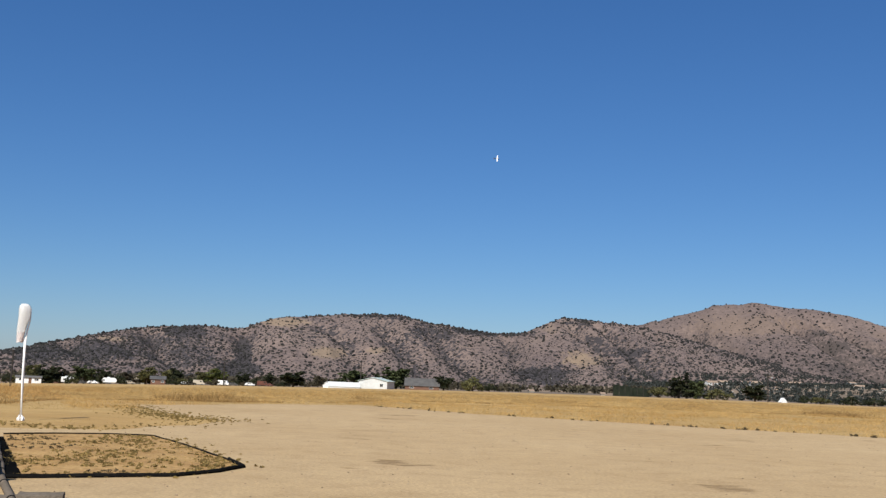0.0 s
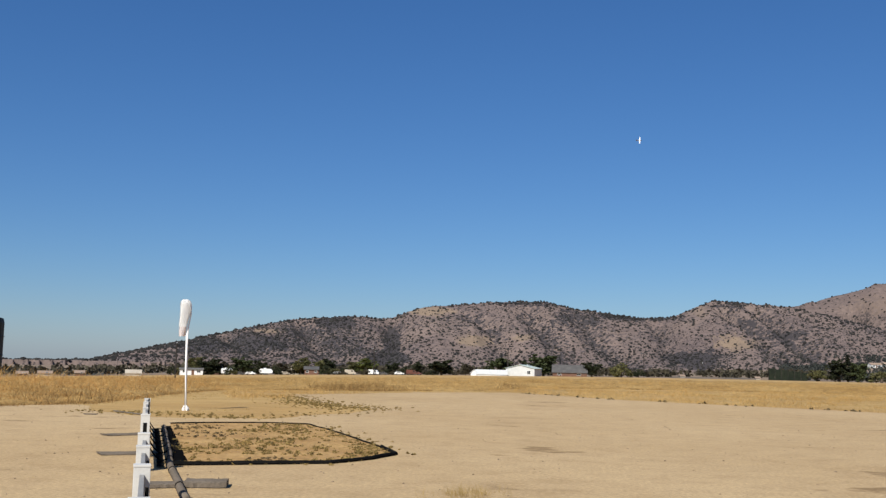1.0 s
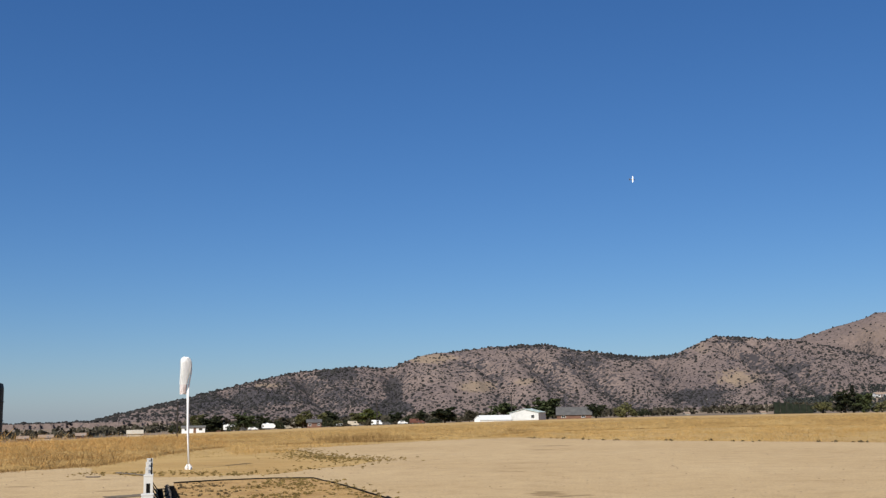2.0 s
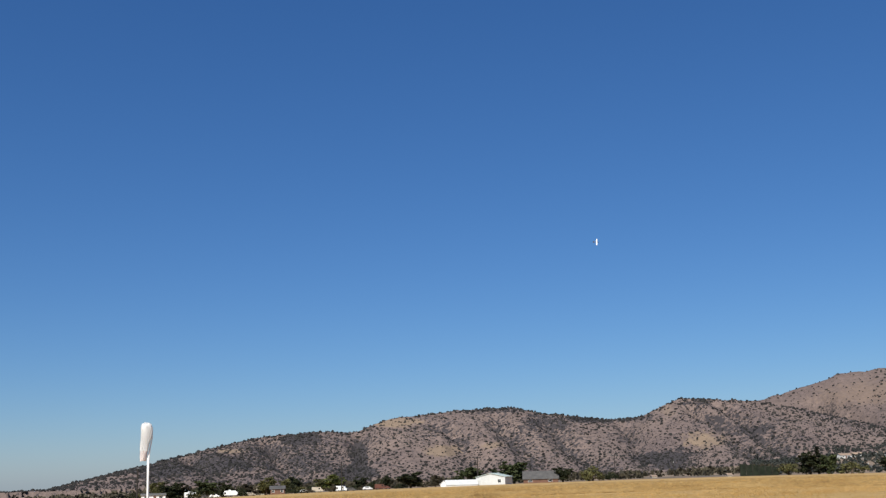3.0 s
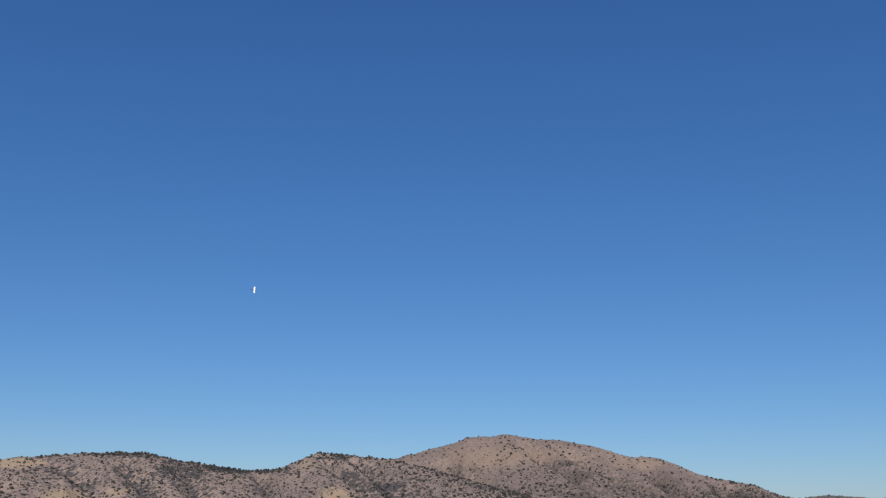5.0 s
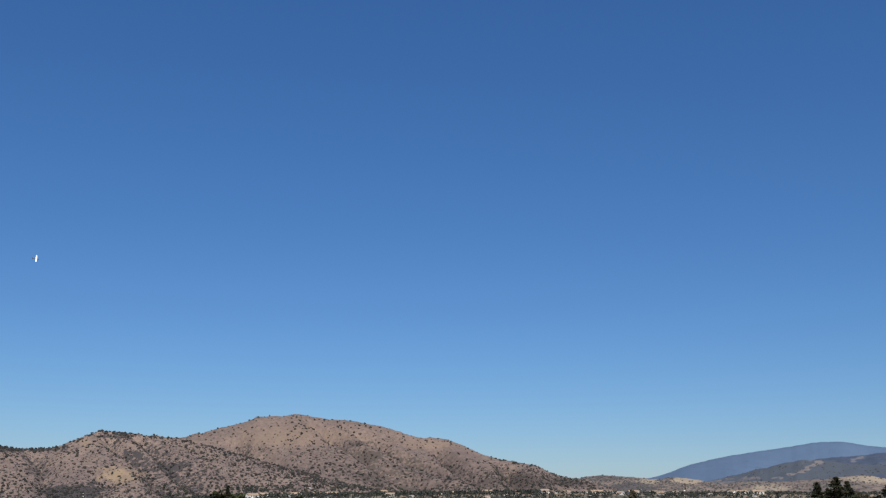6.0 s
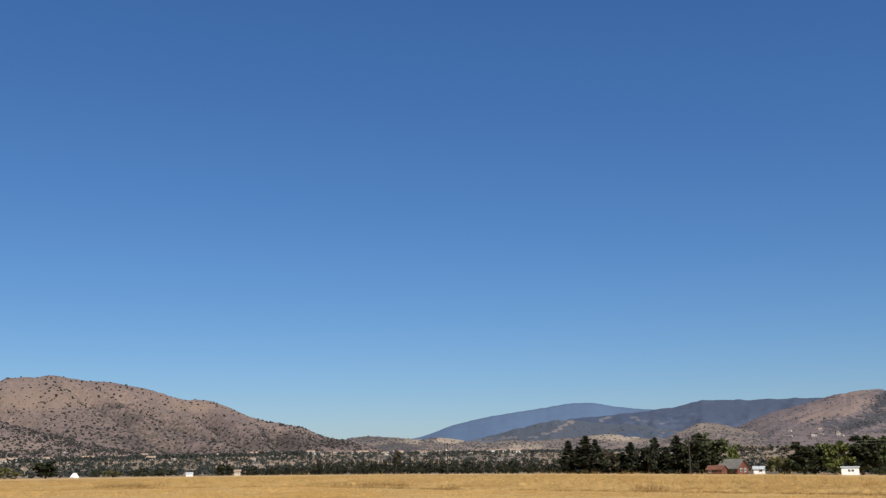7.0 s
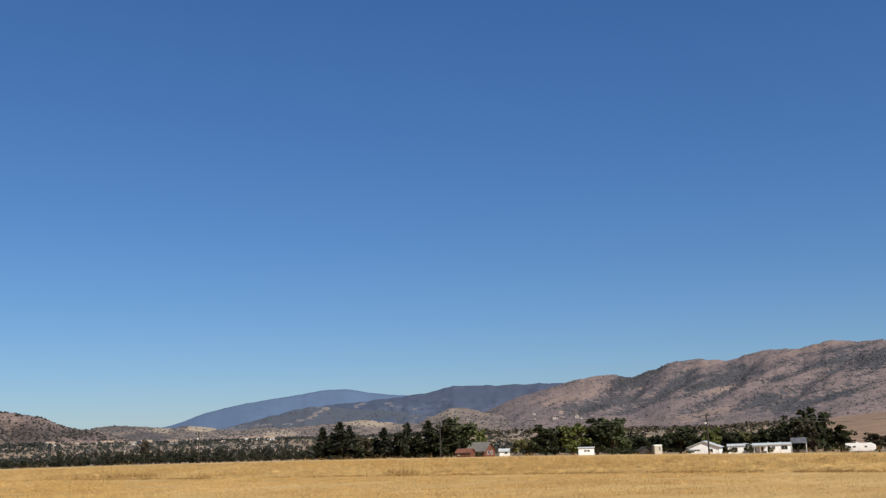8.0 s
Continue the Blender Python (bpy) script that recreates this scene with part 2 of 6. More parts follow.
# ---- ground ----
def fall(az):
    """Degrees by which the far side of the field lies below eye level."""
    d = np.asarray(az, float) - 15.0
    d = (d + 180) % 360 - 180
    return np.minimum(0.37 + np.where(d < 0, 0.00035, 0.00021) * d * d, 1.3)


def ground_z(x, y):
    """Flat round the camera, falling gently past the field, rising again to the foot of the hills."""
    x, y = np.asarray(x, float), np.asarray(y, float)
    r, az = np.hypot(x, y), np.degrees(np.arctan2(x, y))
    slope = np.tan(np.radians(fall(az)))
    down = np.minimum(0.0, 0.70 - np.minimum(r, 430) * slope)
    near = -np.log1p(np.exp(-(0.70 - np.minimum(r, 430) * slope) * 5)) / 5 + math.log1p(math.exp(-3.5)) / 5
    flat = np.clip((r - 38) / 40, 0, 1)
    down = np.where(r < 300, near * flat * flat * (3 - 2 * flat), down)
    up = np.clip((r - 430) / 800, 0, 1)
    far = np.interp(az, [-180, -30, 4, 14, 30, 50, 66, 70, 75, 85, 120, 180], [-0.6, -0.6, -0.3, 0.3, 0.52, 0.45, 0.2, 0.45, 0.85, 0.9, 0.2, -0.6])
    end = EYE + np.maximum(r, 1230) * np.tan(np.radians(far))
    return down + (end - down) * up * up * (3 - 2 * up)


def polar_sheet(name, rings, az0, az1, steps, height, material):
    az = np.linspace(az0, az1, steps)
    A, Rr = np.meshgrid(np.radians(az), rings)
    X, Y = Rr * np.sin(A), Rr * np.cos(A)
    Z = height(X, Y)
    n = len(rings)
    i = np.arange(n - 1)[:, None] * steps + np.arange(steps - 1)[None, :]
    quads = np.stack([i, i + steps, i + steps + 1, i + 1], -1).reshape(-1, 4)[:, ::-1]
    return quick_mesh(name, np.stack([X, Y, Z], -1).reshape(-1, 3), quads, material, True, 4)


ground = new("ground", polar_sheet("ground", np.concatenate([[0.05], np.geomspace(1.5, 430, 90), np.geomspace(450, 4900, 50)]), -180, 180, 361, ground_z, MOWN))
ground.data.materials.append(VALLEY)
ground.data.materials.append(FIELD)
centres = np.empty(len(ground.data.polygons) * 3, np.float32)
ground.data.polygons.foreach_get("center", centres)
ground.data.polygons.foreach_set("material_index", (np.hypot(centres[0::3], centres[1::3]) > 400) + ((np.hypot(centres[0::3], centres[1::3]) > 560) & (centres[0::3] > 2.87 * centres[1::3]) & (centres[1::3] > -400)).astype(np.int32))
tagged(ground, "dry yellow mown grass field with bare soil", "ground", kind="structure")


def ground_patch(name, outline, z, material, wobble=0.35, step=0.4, rough=0.6):
    """A flat patch on the ground with an uneven outline."""
    pts, out = [Vector((*p, 0)) for p in outline], []
    for a, b in zip(pts, pts[1:] + pts[:1]):
        n = max(2, int((b - a).length / step))
        side = (b - a).normalized().cross(Vector((0, 0, 1)))
        for k in range(n):
            p = a.lerp(b, k / n)
            q = noise.noise(Vector((p.x * rough, p.y * rough, 3.1))) + 0.6 * noise.noise(Vector((p.x * rough * 4, p.y * rough * 4, 8.2)))
            out.append(p + side * q * wobble)
    bm = bmesh.new()
    bm.faces.new([bm.verts.new((p.x, p.y, z)) for p in out])
    bmesh.ops.triangulate(bm, faces=bm.faces)
    bmesh.ops.recalc_face_normals(bm, faces=bm.faces)
    if bm.faces and sum(f.normal.z for f in bm.faces) < 0:
        bmesh.ops.reverse_faces(bm, faces=bm.faces)
    me = bpy.data.meshes.new(name)
    bm.to_mesh(me)
    bm.free()
    me.materials.append(material)
    return new(name, me)


RUNWAY = [(-60, -40), (-60, 14), (-40, 21), (-26, 27), (-18.4, 30.2), (-16.4, 31.8), (-14.6, 28.6), (-11.5, 26.6), (-8.9, 27.3), (-7.8, 31), (-7.1, 34.4),
          (-10.6, 39.3), (-13.9, 46.2), (-9.3, 55.4), (-4.5, 60.2), (1.9, 51.9), (11.4, 45.8), (17.9, 41.8), (21.5, 37.5), (21, 25), (19, 8), (16, -40)]
tagged(ground_patch("runway", RUNWAY, 0.006, DIRT), "pale tan packed dirt airstrip with faint tyre streaks and painted rut shadows", "dirt runway", kind="structure")


# ---- hills ----
def ridge_of(rows):
    az, el = np.array(rows).T
    return lambda a: sum(np.interp(a + d, az, el) for d in (-0.3, -0.1, 0.1, 0.3)) / 4


def carved(az, u, drains, width):
    """How deep each place lies in the drains, 0 to 1; a drain is a line of bearings over the rise of the slope."""
    best = np.zeros_like(az)
    for line in drains:
        a, k = np.array(sorted(line, key=lambda p: p[1])).T
        along = np.clip((u - k[0] + 0.12) / 0.12, 0, 1) * np.clip((k[-1] - u) / 0.12, 0, 1)
        wob = 0.5 * (fbm(u * 9 + k[0] * 31, 0 * u + a[0], 3) - 0.5)
        d = np.abs(az + wob - np.interp(u, k, a)) / (width * (0.55 + 0.8 * (1 - u)))
        best = np.maximum(best, along * np.clip(1 - d, 0, 1))
    return best


def hill_height(ridge, dist, foot, seed, gully, drains=(), depth=0.0, width=1.0, shear=0.0):
    """Height of a range: rises from foot to dist metres out, where its crest shows at the elevation that ridge gives."""
    def height(x, y, folds=False):
        r, az = np.hypot(x, y), np.degrees(np.arctan2(x, y))
        el = ridge(az) + (0.16 if gully > 15 else 0.06) * (fbm(az * (2.1 if gully > 15 else 4.0) + seed, 0 * az + seed, 5) - 0.5)
        crest = EYE + dist * np.tan(np.radians(el))
        s = np.radians(az) * dist
        f = foot * (1 + 0.28 * (fbm(s / 420 + seed, 0 * s + 1.7, 3) - 0.5))
        u = (r - f) / (dist - f)
        rise = np.clip(u, 0, 1)
        front = rise ** (1.12 + 0.5 * (fbm(s / 600 + 3 * seed, r / 900, 2) - 0.5)) * crest
        s = s - shear * (r - dist)
        warp = 130 * fbm(s / 300 + 5, r / 300 + seed, 2)
        cut = fbm((s + warp) / 260 + seed, r / 520 + seed, 4, True) + 0.35 * fbm((s - warp) / 90 + seed, r / 150, 3, True)
        dip = carved(az, rise, drains, width)
        cut = cut - 0.55 * dip
        z = front + gully * (cut - 0.95 + 0.55 * dip) * 4 * rise * (1 - rise) - depth * dip * (0.25 + 0.75 * rise)
        back = np.clip((r - dist) / (0.25 * dist), 0, 1)
        z = np.where(r > dist, crest * (1 - back) - 20 * back, z)
        z = np.where(u < 0, -25.0 + 0 * z, z - 6 * (1 - rise) ** 6)
        return (z, dip, rise) if folds else z
    return height


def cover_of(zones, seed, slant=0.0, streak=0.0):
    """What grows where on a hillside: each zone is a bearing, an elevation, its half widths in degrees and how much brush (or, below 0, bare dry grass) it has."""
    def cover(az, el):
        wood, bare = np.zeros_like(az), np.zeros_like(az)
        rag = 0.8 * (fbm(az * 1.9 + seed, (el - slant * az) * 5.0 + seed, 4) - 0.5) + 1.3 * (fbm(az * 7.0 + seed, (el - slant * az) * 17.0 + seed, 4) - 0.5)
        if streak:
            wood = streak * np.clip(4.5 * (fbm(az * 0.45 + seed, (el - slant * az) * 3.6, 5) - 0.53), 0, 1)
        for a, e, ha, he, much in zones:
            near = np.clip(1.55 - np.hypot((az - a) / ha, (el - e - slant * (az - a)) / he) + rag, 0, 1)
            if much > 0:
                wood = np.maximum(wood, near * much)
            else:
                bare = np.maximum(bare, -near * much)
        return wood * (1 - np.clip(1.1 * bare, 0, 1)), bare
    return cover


def seen_at(x, y, z):
    return np.degrees(np.arctan2(x, y)), np.degrees(np.arctan2(z - EYE, np.hypot(x, y)))


def hill(name, rows, dist, foot, seed, gully, material, label, zones=(), step=0.09, rings=110, drains=(), depth=0.0, width=1.0, shear=0.0, slant=0.0, streak=0.0, thicket=0.5):
    """A range with its brush and grass cover as two values on the mesh. Gives its height and its cover."""
    h = hill_height(ridge_of(rows), dist, foot, seed, gully, drains, depth, width, shear)
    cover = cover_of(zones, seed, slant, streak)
    az0, az1 = rows[0][0], rows[-1][0]
    rr = np.concatenate([np.linspace(foot * 0.82, dist, rings), np.linspace(dist * 1.02, dist * 1.24, 6)])
    rr = np.minimum(rr, 4950)
    me = polar_sheet(name, rr, az0, az1, int((az1 - az0) / step) + 2, h, material)
    co = np.empty(len(me.vertices) * 3, np.float32)
    me.vertices.foreach_get("co", co)
    x, y, z = co.reshape(-1, 3).astype(float).T
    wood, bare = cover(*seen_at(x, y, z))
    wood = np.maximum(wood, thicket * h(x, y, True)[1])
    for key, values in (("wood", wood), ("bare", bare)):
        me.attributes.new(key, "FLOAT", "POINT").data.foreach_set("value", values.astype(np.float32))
    tagged(new(name, me), label, "hill", kind="structure")
    return h, cover, thicket


# a rough pebble or clod, and a rounded tuft, the seed of every far bush
CLOD_V = np.array([(1, 0, 0), (0, 1, 0), (-1, 0, 0), (0, -1, 0), (0, 0, 1), (0, 0, -1)], float)
CLOD_F = np.array([(0, 1, 4), (1, 2, 4), (2, 3, 4), (3, 0, 4), (1, 0, 5), (2, 1, 5), (3, 2, 5), (0, 3, 5)])
TUFT_V = np.array([(0.95, 0, -0.45), (0, 0.95, -0.45), (-0.95, 0, -0.45), (0, -0.95, -0.45), (0.6, 0.6, 0.45), (-0.6, 0.6, 0.45), (-0.6, -0.6, 0.45), (0.6, -0.6, 0.45), (0, 0, 0.85)])
TUFT_F = np.array([(0, 1, 4), (1, 2, 5), (2, 3, 6), (3, 0, 7), (1, 5, 4), (2, 6, 5), (3, 7, 6), (0, 4, 7), (4, 5, 8), (5, 6, 8), (6, 7, 8), (7, 4, 8)])


def scrub(name, hillside, az0, az1, r0, r1, gap, size, seed, label, base, woody=1.0, low=0.0, clump=160.0, material=None, flat=1.0):
    """Bushes and small trees standing apart on a hillside, about gap metres from each other where they are thickest; base is the share that grows on open slopes, low how much of it is lost towards the crest."""
    h, cover, thicket = hillside
    rng = np.random.RandomState(seed)
    xs, ys = [], []
    for r in np.arange(r0, r1, gap):
        a = np.radians(np.arange(az0, az1, math.degrees(gap / r)))
        q = r + rng.uniform(-0.48, 0.48, len(a)) * gap
        a = a + rng.uniform(-0.48, 0.48, len(a)) * gap / r + rng.rand() * gap / r
        xs.append(q * np.sin(a))
        ys.append(q * np.cos(a))
    x, y = np.concatenate(xs), np.concatenate(ys)
    z, dip, rise = h(x, y, True)
    az, el = seen_at(x, y, z)
    wood, bare = cover(az, el)
    share = base * (0.35 + 1.3 * fbm(x / clump + seed, y / clump, 4)) * (1 - low * rise) * (1 - 0.45 * bare) + woody * np.maximum(wood, thicket * np.clip(dip * 1.6 - 0.5, 0, 1))
    ok = (share > rng.rand(len(x))) & (z > ground_z(x, y) - 1) & (np.minimum(az - az0, az1 - az) > rng.rand(len(x)) * 2)
    x, y, z = x[ok], y[ok], z[ok]
    n = len(x)
    rad = size * (0.5 + 0.85 * rng.rand(n) ** 1.6)
    jit = 1.1 + 0.7 * (rng.rand(n, len(TUFT_V), 1) - 0.5)
    squash = np.stack([rad * rng.uniform(0.8, 1.3, n), rad * rng.uniform(0.8, 1.3, n), rad * rng.uniform(0.8, 1.2, n) * flat], -1)
    turn = rng.uniform(0, math.tau, n)
    spun = np.stack([TUFT_V[None, :, 0] * np.cos(turn)[:, None] - TUFT_V[None, :, 1] * np.sin(turn)[:, None], TUFT_V[None, :, 0] * np.sin(turn)[:, None] + TUFT_V[None, :, 1] * np.cos(turn)[:, None], np.repeat(TUFT_V[None, :, 2], n, 0)], -1)
    V = spun * jit * squash[:, None, :] + np.stack([x, y, z + 0.35 * rad], -1)[:, None, :]
    F = TUFT_F[None] + (np.arange(n) * len(TUFT_V))[:, None, None]
    ob = new(name, quick_mesh(name, V.reshape(-1, 3), F.reshape(-1, 3), material or SCRUB))
    return tagged(ob, label, "scrub", kind="stuff")


RIDGE_A = [(-45, -0.5), (-31.5, -0.62), (-28.2, -0.4), (-26.8, -0.2), (-25.1, 0.25), (-23.4, 0.6), (-21.7, 1.0), (-19.9, 1.42), (-18.5, 1.78), (-16.8, 2.15), (-13.3, 2.45),
           (-11.2, 2.38), (-10, 2.85), (-9, 3.12), (-7.2, 3.25), (-4.4, 3.5), (-2.5, 3.5), (-0.9, 3.12), (0.7, 2.92), (2.6, 2.68), (4.2, 2.75), (5, 3.02), (5.9, 3.45), (6.8, 3.72),
           (8.2, 3.55), (10.4, 3.36), (12.5, 2.9), (15, 2.2), (18, 1.4), (22, 0.5), (26, -0.3)]
RIDGE_B = [(4, 2.2), (8, 2.9), (10.7, 3.4), (12.5, 3.85), (14, 4.28), (14.6, 4.55), (15.8, 4.62), (17, 4.75), (18.4, 4.48), (20, 4.36), (21.2, 4.14), (22.2, 3.92), (23.5, 3.52), (24.8, 3.5),
           (25.7, 3.25), (27.3, 2.48), (30, 2.0), (31, 1.5), (32.4, 1.25), (33.6, 0.9), (35, 0.6), (37, 0.3), (42, 0.0), (48, -0.2)]
RIDGE_FOOT = [(29, 0.3), (31, 0.9), (32.4, 1.33), (33.2, 1.5), (34, 1.42), (35, 1.42), (36.2, 1.2), (37.2, 1.38), (37.8, 1.35), (39, 1.14), (40.2, 1.0), (41.3, 1.2), (42.4, 1.08), (43.6, 1.18), (45, 1.2), (46.2, 1.42), (47.4, 1.3), (49.5, 1.02), (50.6, 1.5), (51.7, 1.98), (53, 1.7), (55, 1.2), (58, 0.9)]
RIDGE_SPUR = [(36, 0.4), (39.7, 1.28), (41.9, 1.8), (43.8, 2.2), (45, 2.12), (46.5, 1.95), (48.4, 1.85), (50, 1.6), (53, 1.3), (57, 1.0)]
RIDGE_MID = [(38, 0.4), (41, 1.2), (44, 2.15), (46.5, 2.38), (48.4, 2.56), (49.9, 2.7), (51.7, 3.1), (54, 3.04), (57.7, 3.04), (64, 2.8)]
RIDGE_BLUE = [(33, 0.8), (36.6, 1.43), (38.2, 2.02), (39.7, 2.36), (41.3, 2.62), (43.2, 2.86), (44.7, 3.1), (46, 3.1), (46.9, 2.9), (48.4, 2.7), (56, 2.3)]
RIDGE_RIGHT = [(50, 0.4), (52.5, 1.1), (54.8, 2.2), (58, 3.02), (59.5, 3.34), (60.5, 3.36), (61.4, 3.14), (62.6, 3.46), (63.8, 3.86), (65, 3.98), (66.8, 3.84), (68.6, 4.27), (70.6, 4.25),
               (71.5, 4.52), (72.3, 4.55), (73.4, 4.42), (76, 4.45), (82, 4.0), (90, 3.0)]
DRAINS_A = [[(3.0, 1.00), (3.9, 0.79), (4.1, 0.51), (4.6, 0.28), (5.3, 0.04)], [(6.9, 0.98), (7.6, 0.75), (8.8, 0.63), (9.6, 0.47), (10.8, 0.24)], [(8.4, 0.97), (10.0, 0.69), (11.2, 0.52), (12.3, 0.31)],
            [(-0.9, 0.91), (0.1, 0.59), (1.8, 0.27), (2.8, 0.05)], [(7.8, 0.58), (6.9, 0.40), (6.0, 0.17)], [(-3.8, 0.94), (-2.8, 0.62), (-1.9, 0.38), (-0.9, 0.13)], [(-11.2, 1.00), (-10.8, 0.55), (-11.5, 0.21), (-12.3, 0.00)],
            [(-16.0, 0.97), (-15.2, 0.51), (-14.3, 0.10)], [(-20.2, 0.94), (-19.0, 0.27), (-18.1, 0.00)], [(-7.2, 0.87), (-5.6, 0.63), (-4.3, 0.17)]]
DRAINS_B = [[(17.7, 0.96), (19.5, 0.71), (21.1, 0.54), (23.8, 0.31)], [(13.2, 0.84), (14.9, 0.52), (16.2, 0.31), (16.7, 0.13)], [(19.4, 0.96), (21.6, 0.73), (23.8, 0.62), (27.0, 0.42)], [(24.2, 0.96), (25.5, 0.66), (27.5, 0.36)], [(28.0, 0.92), (29.0, 0.57), (30.5, 0.25)]]
DRAINS_C = [[(60.2, 0.94), (60.4, 0.65), (58.6, 0.43)], [(65.0, 0.98), (64.3, 0.73), (62.5, 0.55), (60.8, 0.37)], [(68.3, 0.95), (67.1, 0.73), (66.2, 0.52), (64.9, 0.26)], [(73.6, 0.89), (72.2, 0.63), (70.6, 0.50), (68.9, 0.26)], [(74.4, 0.58), (72.5, 0.42), (69.7, 0.26)], [(62.8, 0.92), (62.0, 0.76), (60.9, 0.58)]]
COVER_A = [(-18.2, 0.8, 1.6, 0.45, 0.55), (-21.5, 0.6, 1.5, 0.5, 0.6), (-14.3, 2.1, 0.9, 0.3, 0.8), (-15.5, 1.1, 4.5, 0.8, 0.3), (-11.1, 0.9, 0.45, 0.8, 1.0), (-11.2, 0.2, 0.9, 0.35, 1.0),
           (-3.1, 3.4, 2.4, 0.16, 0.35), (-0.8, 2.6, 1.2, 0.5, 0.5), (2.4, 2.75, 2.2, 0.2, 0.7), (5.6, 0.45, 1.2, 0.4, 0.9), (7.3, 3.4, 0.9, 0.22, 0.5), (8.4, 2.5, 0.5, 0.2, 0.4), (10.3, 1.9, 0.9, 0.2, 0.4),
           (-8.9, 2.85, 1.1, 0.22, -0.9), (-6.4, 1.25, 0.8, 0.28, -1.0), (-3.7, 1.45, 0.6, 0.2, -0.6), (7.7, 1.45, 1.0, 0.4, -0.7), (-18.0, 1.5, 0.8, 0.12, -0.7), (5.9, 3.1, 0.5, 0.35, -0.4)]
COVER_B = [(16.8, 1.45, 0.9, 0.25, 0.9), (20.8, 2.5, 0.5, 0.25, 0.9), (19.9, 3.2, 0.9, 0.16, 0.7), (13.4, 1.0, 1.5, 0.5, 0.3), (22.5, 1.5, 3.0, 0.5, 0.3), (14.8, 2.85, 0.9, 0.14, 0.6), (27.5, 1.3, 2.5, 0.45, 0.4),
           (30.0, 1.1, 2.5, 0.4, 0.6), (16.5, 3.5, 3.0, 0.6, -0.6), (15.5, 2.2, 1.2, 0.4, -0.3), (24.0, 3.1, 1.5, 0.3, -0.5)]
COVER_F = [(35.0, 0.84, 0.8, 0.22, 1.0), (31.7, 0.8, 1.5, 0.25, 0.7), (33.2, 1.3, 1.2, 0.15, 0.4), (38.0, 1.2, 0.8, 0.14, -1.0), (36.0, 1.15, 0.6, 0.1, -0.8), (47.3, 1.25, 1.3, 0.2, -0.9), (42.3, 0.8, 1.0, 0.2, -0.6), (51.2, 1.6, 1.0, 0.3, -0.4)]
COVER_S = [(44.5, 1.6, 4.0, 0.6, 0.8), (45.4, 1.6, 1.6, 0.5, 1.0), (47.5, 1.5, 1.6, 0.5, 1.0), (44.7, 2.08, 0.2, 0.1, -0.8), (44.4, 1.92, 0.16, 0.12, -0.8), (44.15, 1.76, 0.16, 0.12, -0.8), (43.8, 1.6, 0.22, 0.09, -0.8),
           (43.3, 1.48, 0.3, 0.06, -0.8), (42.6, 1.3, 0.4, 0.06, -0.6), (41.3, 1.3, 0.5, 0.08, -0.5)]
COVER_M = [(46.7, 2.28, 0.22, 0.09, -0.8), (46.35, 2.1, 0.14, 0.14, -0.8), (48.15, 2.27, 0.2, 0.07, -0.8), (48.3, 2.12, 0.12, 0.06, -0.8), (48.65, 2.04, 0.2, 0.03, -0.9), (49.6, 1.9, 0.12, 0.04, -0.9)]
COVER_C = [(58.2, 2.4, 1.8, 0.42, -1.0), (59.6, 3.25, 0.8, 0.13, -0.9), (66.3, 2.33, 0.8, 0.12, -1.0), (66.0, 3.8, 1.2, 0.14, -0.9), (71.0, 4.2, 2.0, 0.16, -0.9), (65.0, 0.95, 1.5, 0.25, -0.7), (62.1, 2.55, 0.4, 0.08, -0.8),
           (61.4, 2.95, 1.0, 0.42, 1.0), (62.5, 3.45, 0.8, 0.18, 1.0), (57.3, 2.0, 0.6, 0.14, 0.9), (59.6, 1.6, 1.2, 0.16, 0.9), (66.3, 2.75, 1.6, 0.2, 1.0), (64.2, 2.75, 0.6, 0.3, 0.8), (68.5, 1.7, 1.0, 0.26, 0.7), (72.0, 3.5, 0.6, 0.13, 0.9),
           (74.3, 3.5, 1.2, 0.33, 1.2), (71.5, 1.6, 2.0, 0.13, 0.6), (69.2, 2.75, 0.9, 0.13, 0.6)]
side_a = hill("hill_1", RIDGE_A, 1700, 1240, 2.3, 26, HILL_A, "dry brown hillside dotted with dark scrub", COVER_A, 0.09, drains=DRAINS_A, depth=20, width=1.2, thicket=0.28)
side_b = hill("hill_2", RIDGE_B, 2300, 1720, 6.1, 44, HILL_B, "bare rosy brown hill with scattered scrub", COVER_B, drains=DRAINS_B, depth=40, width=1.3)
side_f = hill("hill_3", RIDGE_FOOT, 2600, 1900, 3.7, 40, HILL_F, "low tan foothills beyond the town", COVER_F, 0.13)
# the ranges at 3600 m and more get their haze from the material colour
hill("hill_4", RIDGE_MID, 4000, 3100, 9.2, 80, FOREST, "dark forested range in the distance, haze tint in its colour", COVER_M, 0.13)
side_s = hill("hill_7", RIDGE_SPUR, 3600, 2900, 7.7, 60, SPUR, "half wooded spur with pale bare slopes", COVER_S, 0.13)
hill("hill_5", RIDGE_BLUE, 4600, 3900, 4.4, 7, HAZE_BLUE, "mountain range on the horizon, coloured blue for haze", (), 0.12, 50)
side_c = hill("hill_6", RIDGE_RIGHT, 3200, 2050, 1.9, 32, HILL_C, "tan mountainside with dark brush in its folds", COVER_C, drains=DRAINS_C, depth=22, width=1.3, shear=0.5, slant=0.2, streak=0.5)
h_a, h_b, h_f, h_c = side_a[0], side_b[0], side_f[0], side_c[0]
scrub("hill_scrub", side_a, -35, 26, 1010, 1712, 7.2, 1.8, 3, "dark scrub and small oaks scattered over the hillside", 0.58, 0.8, flat=0.85)
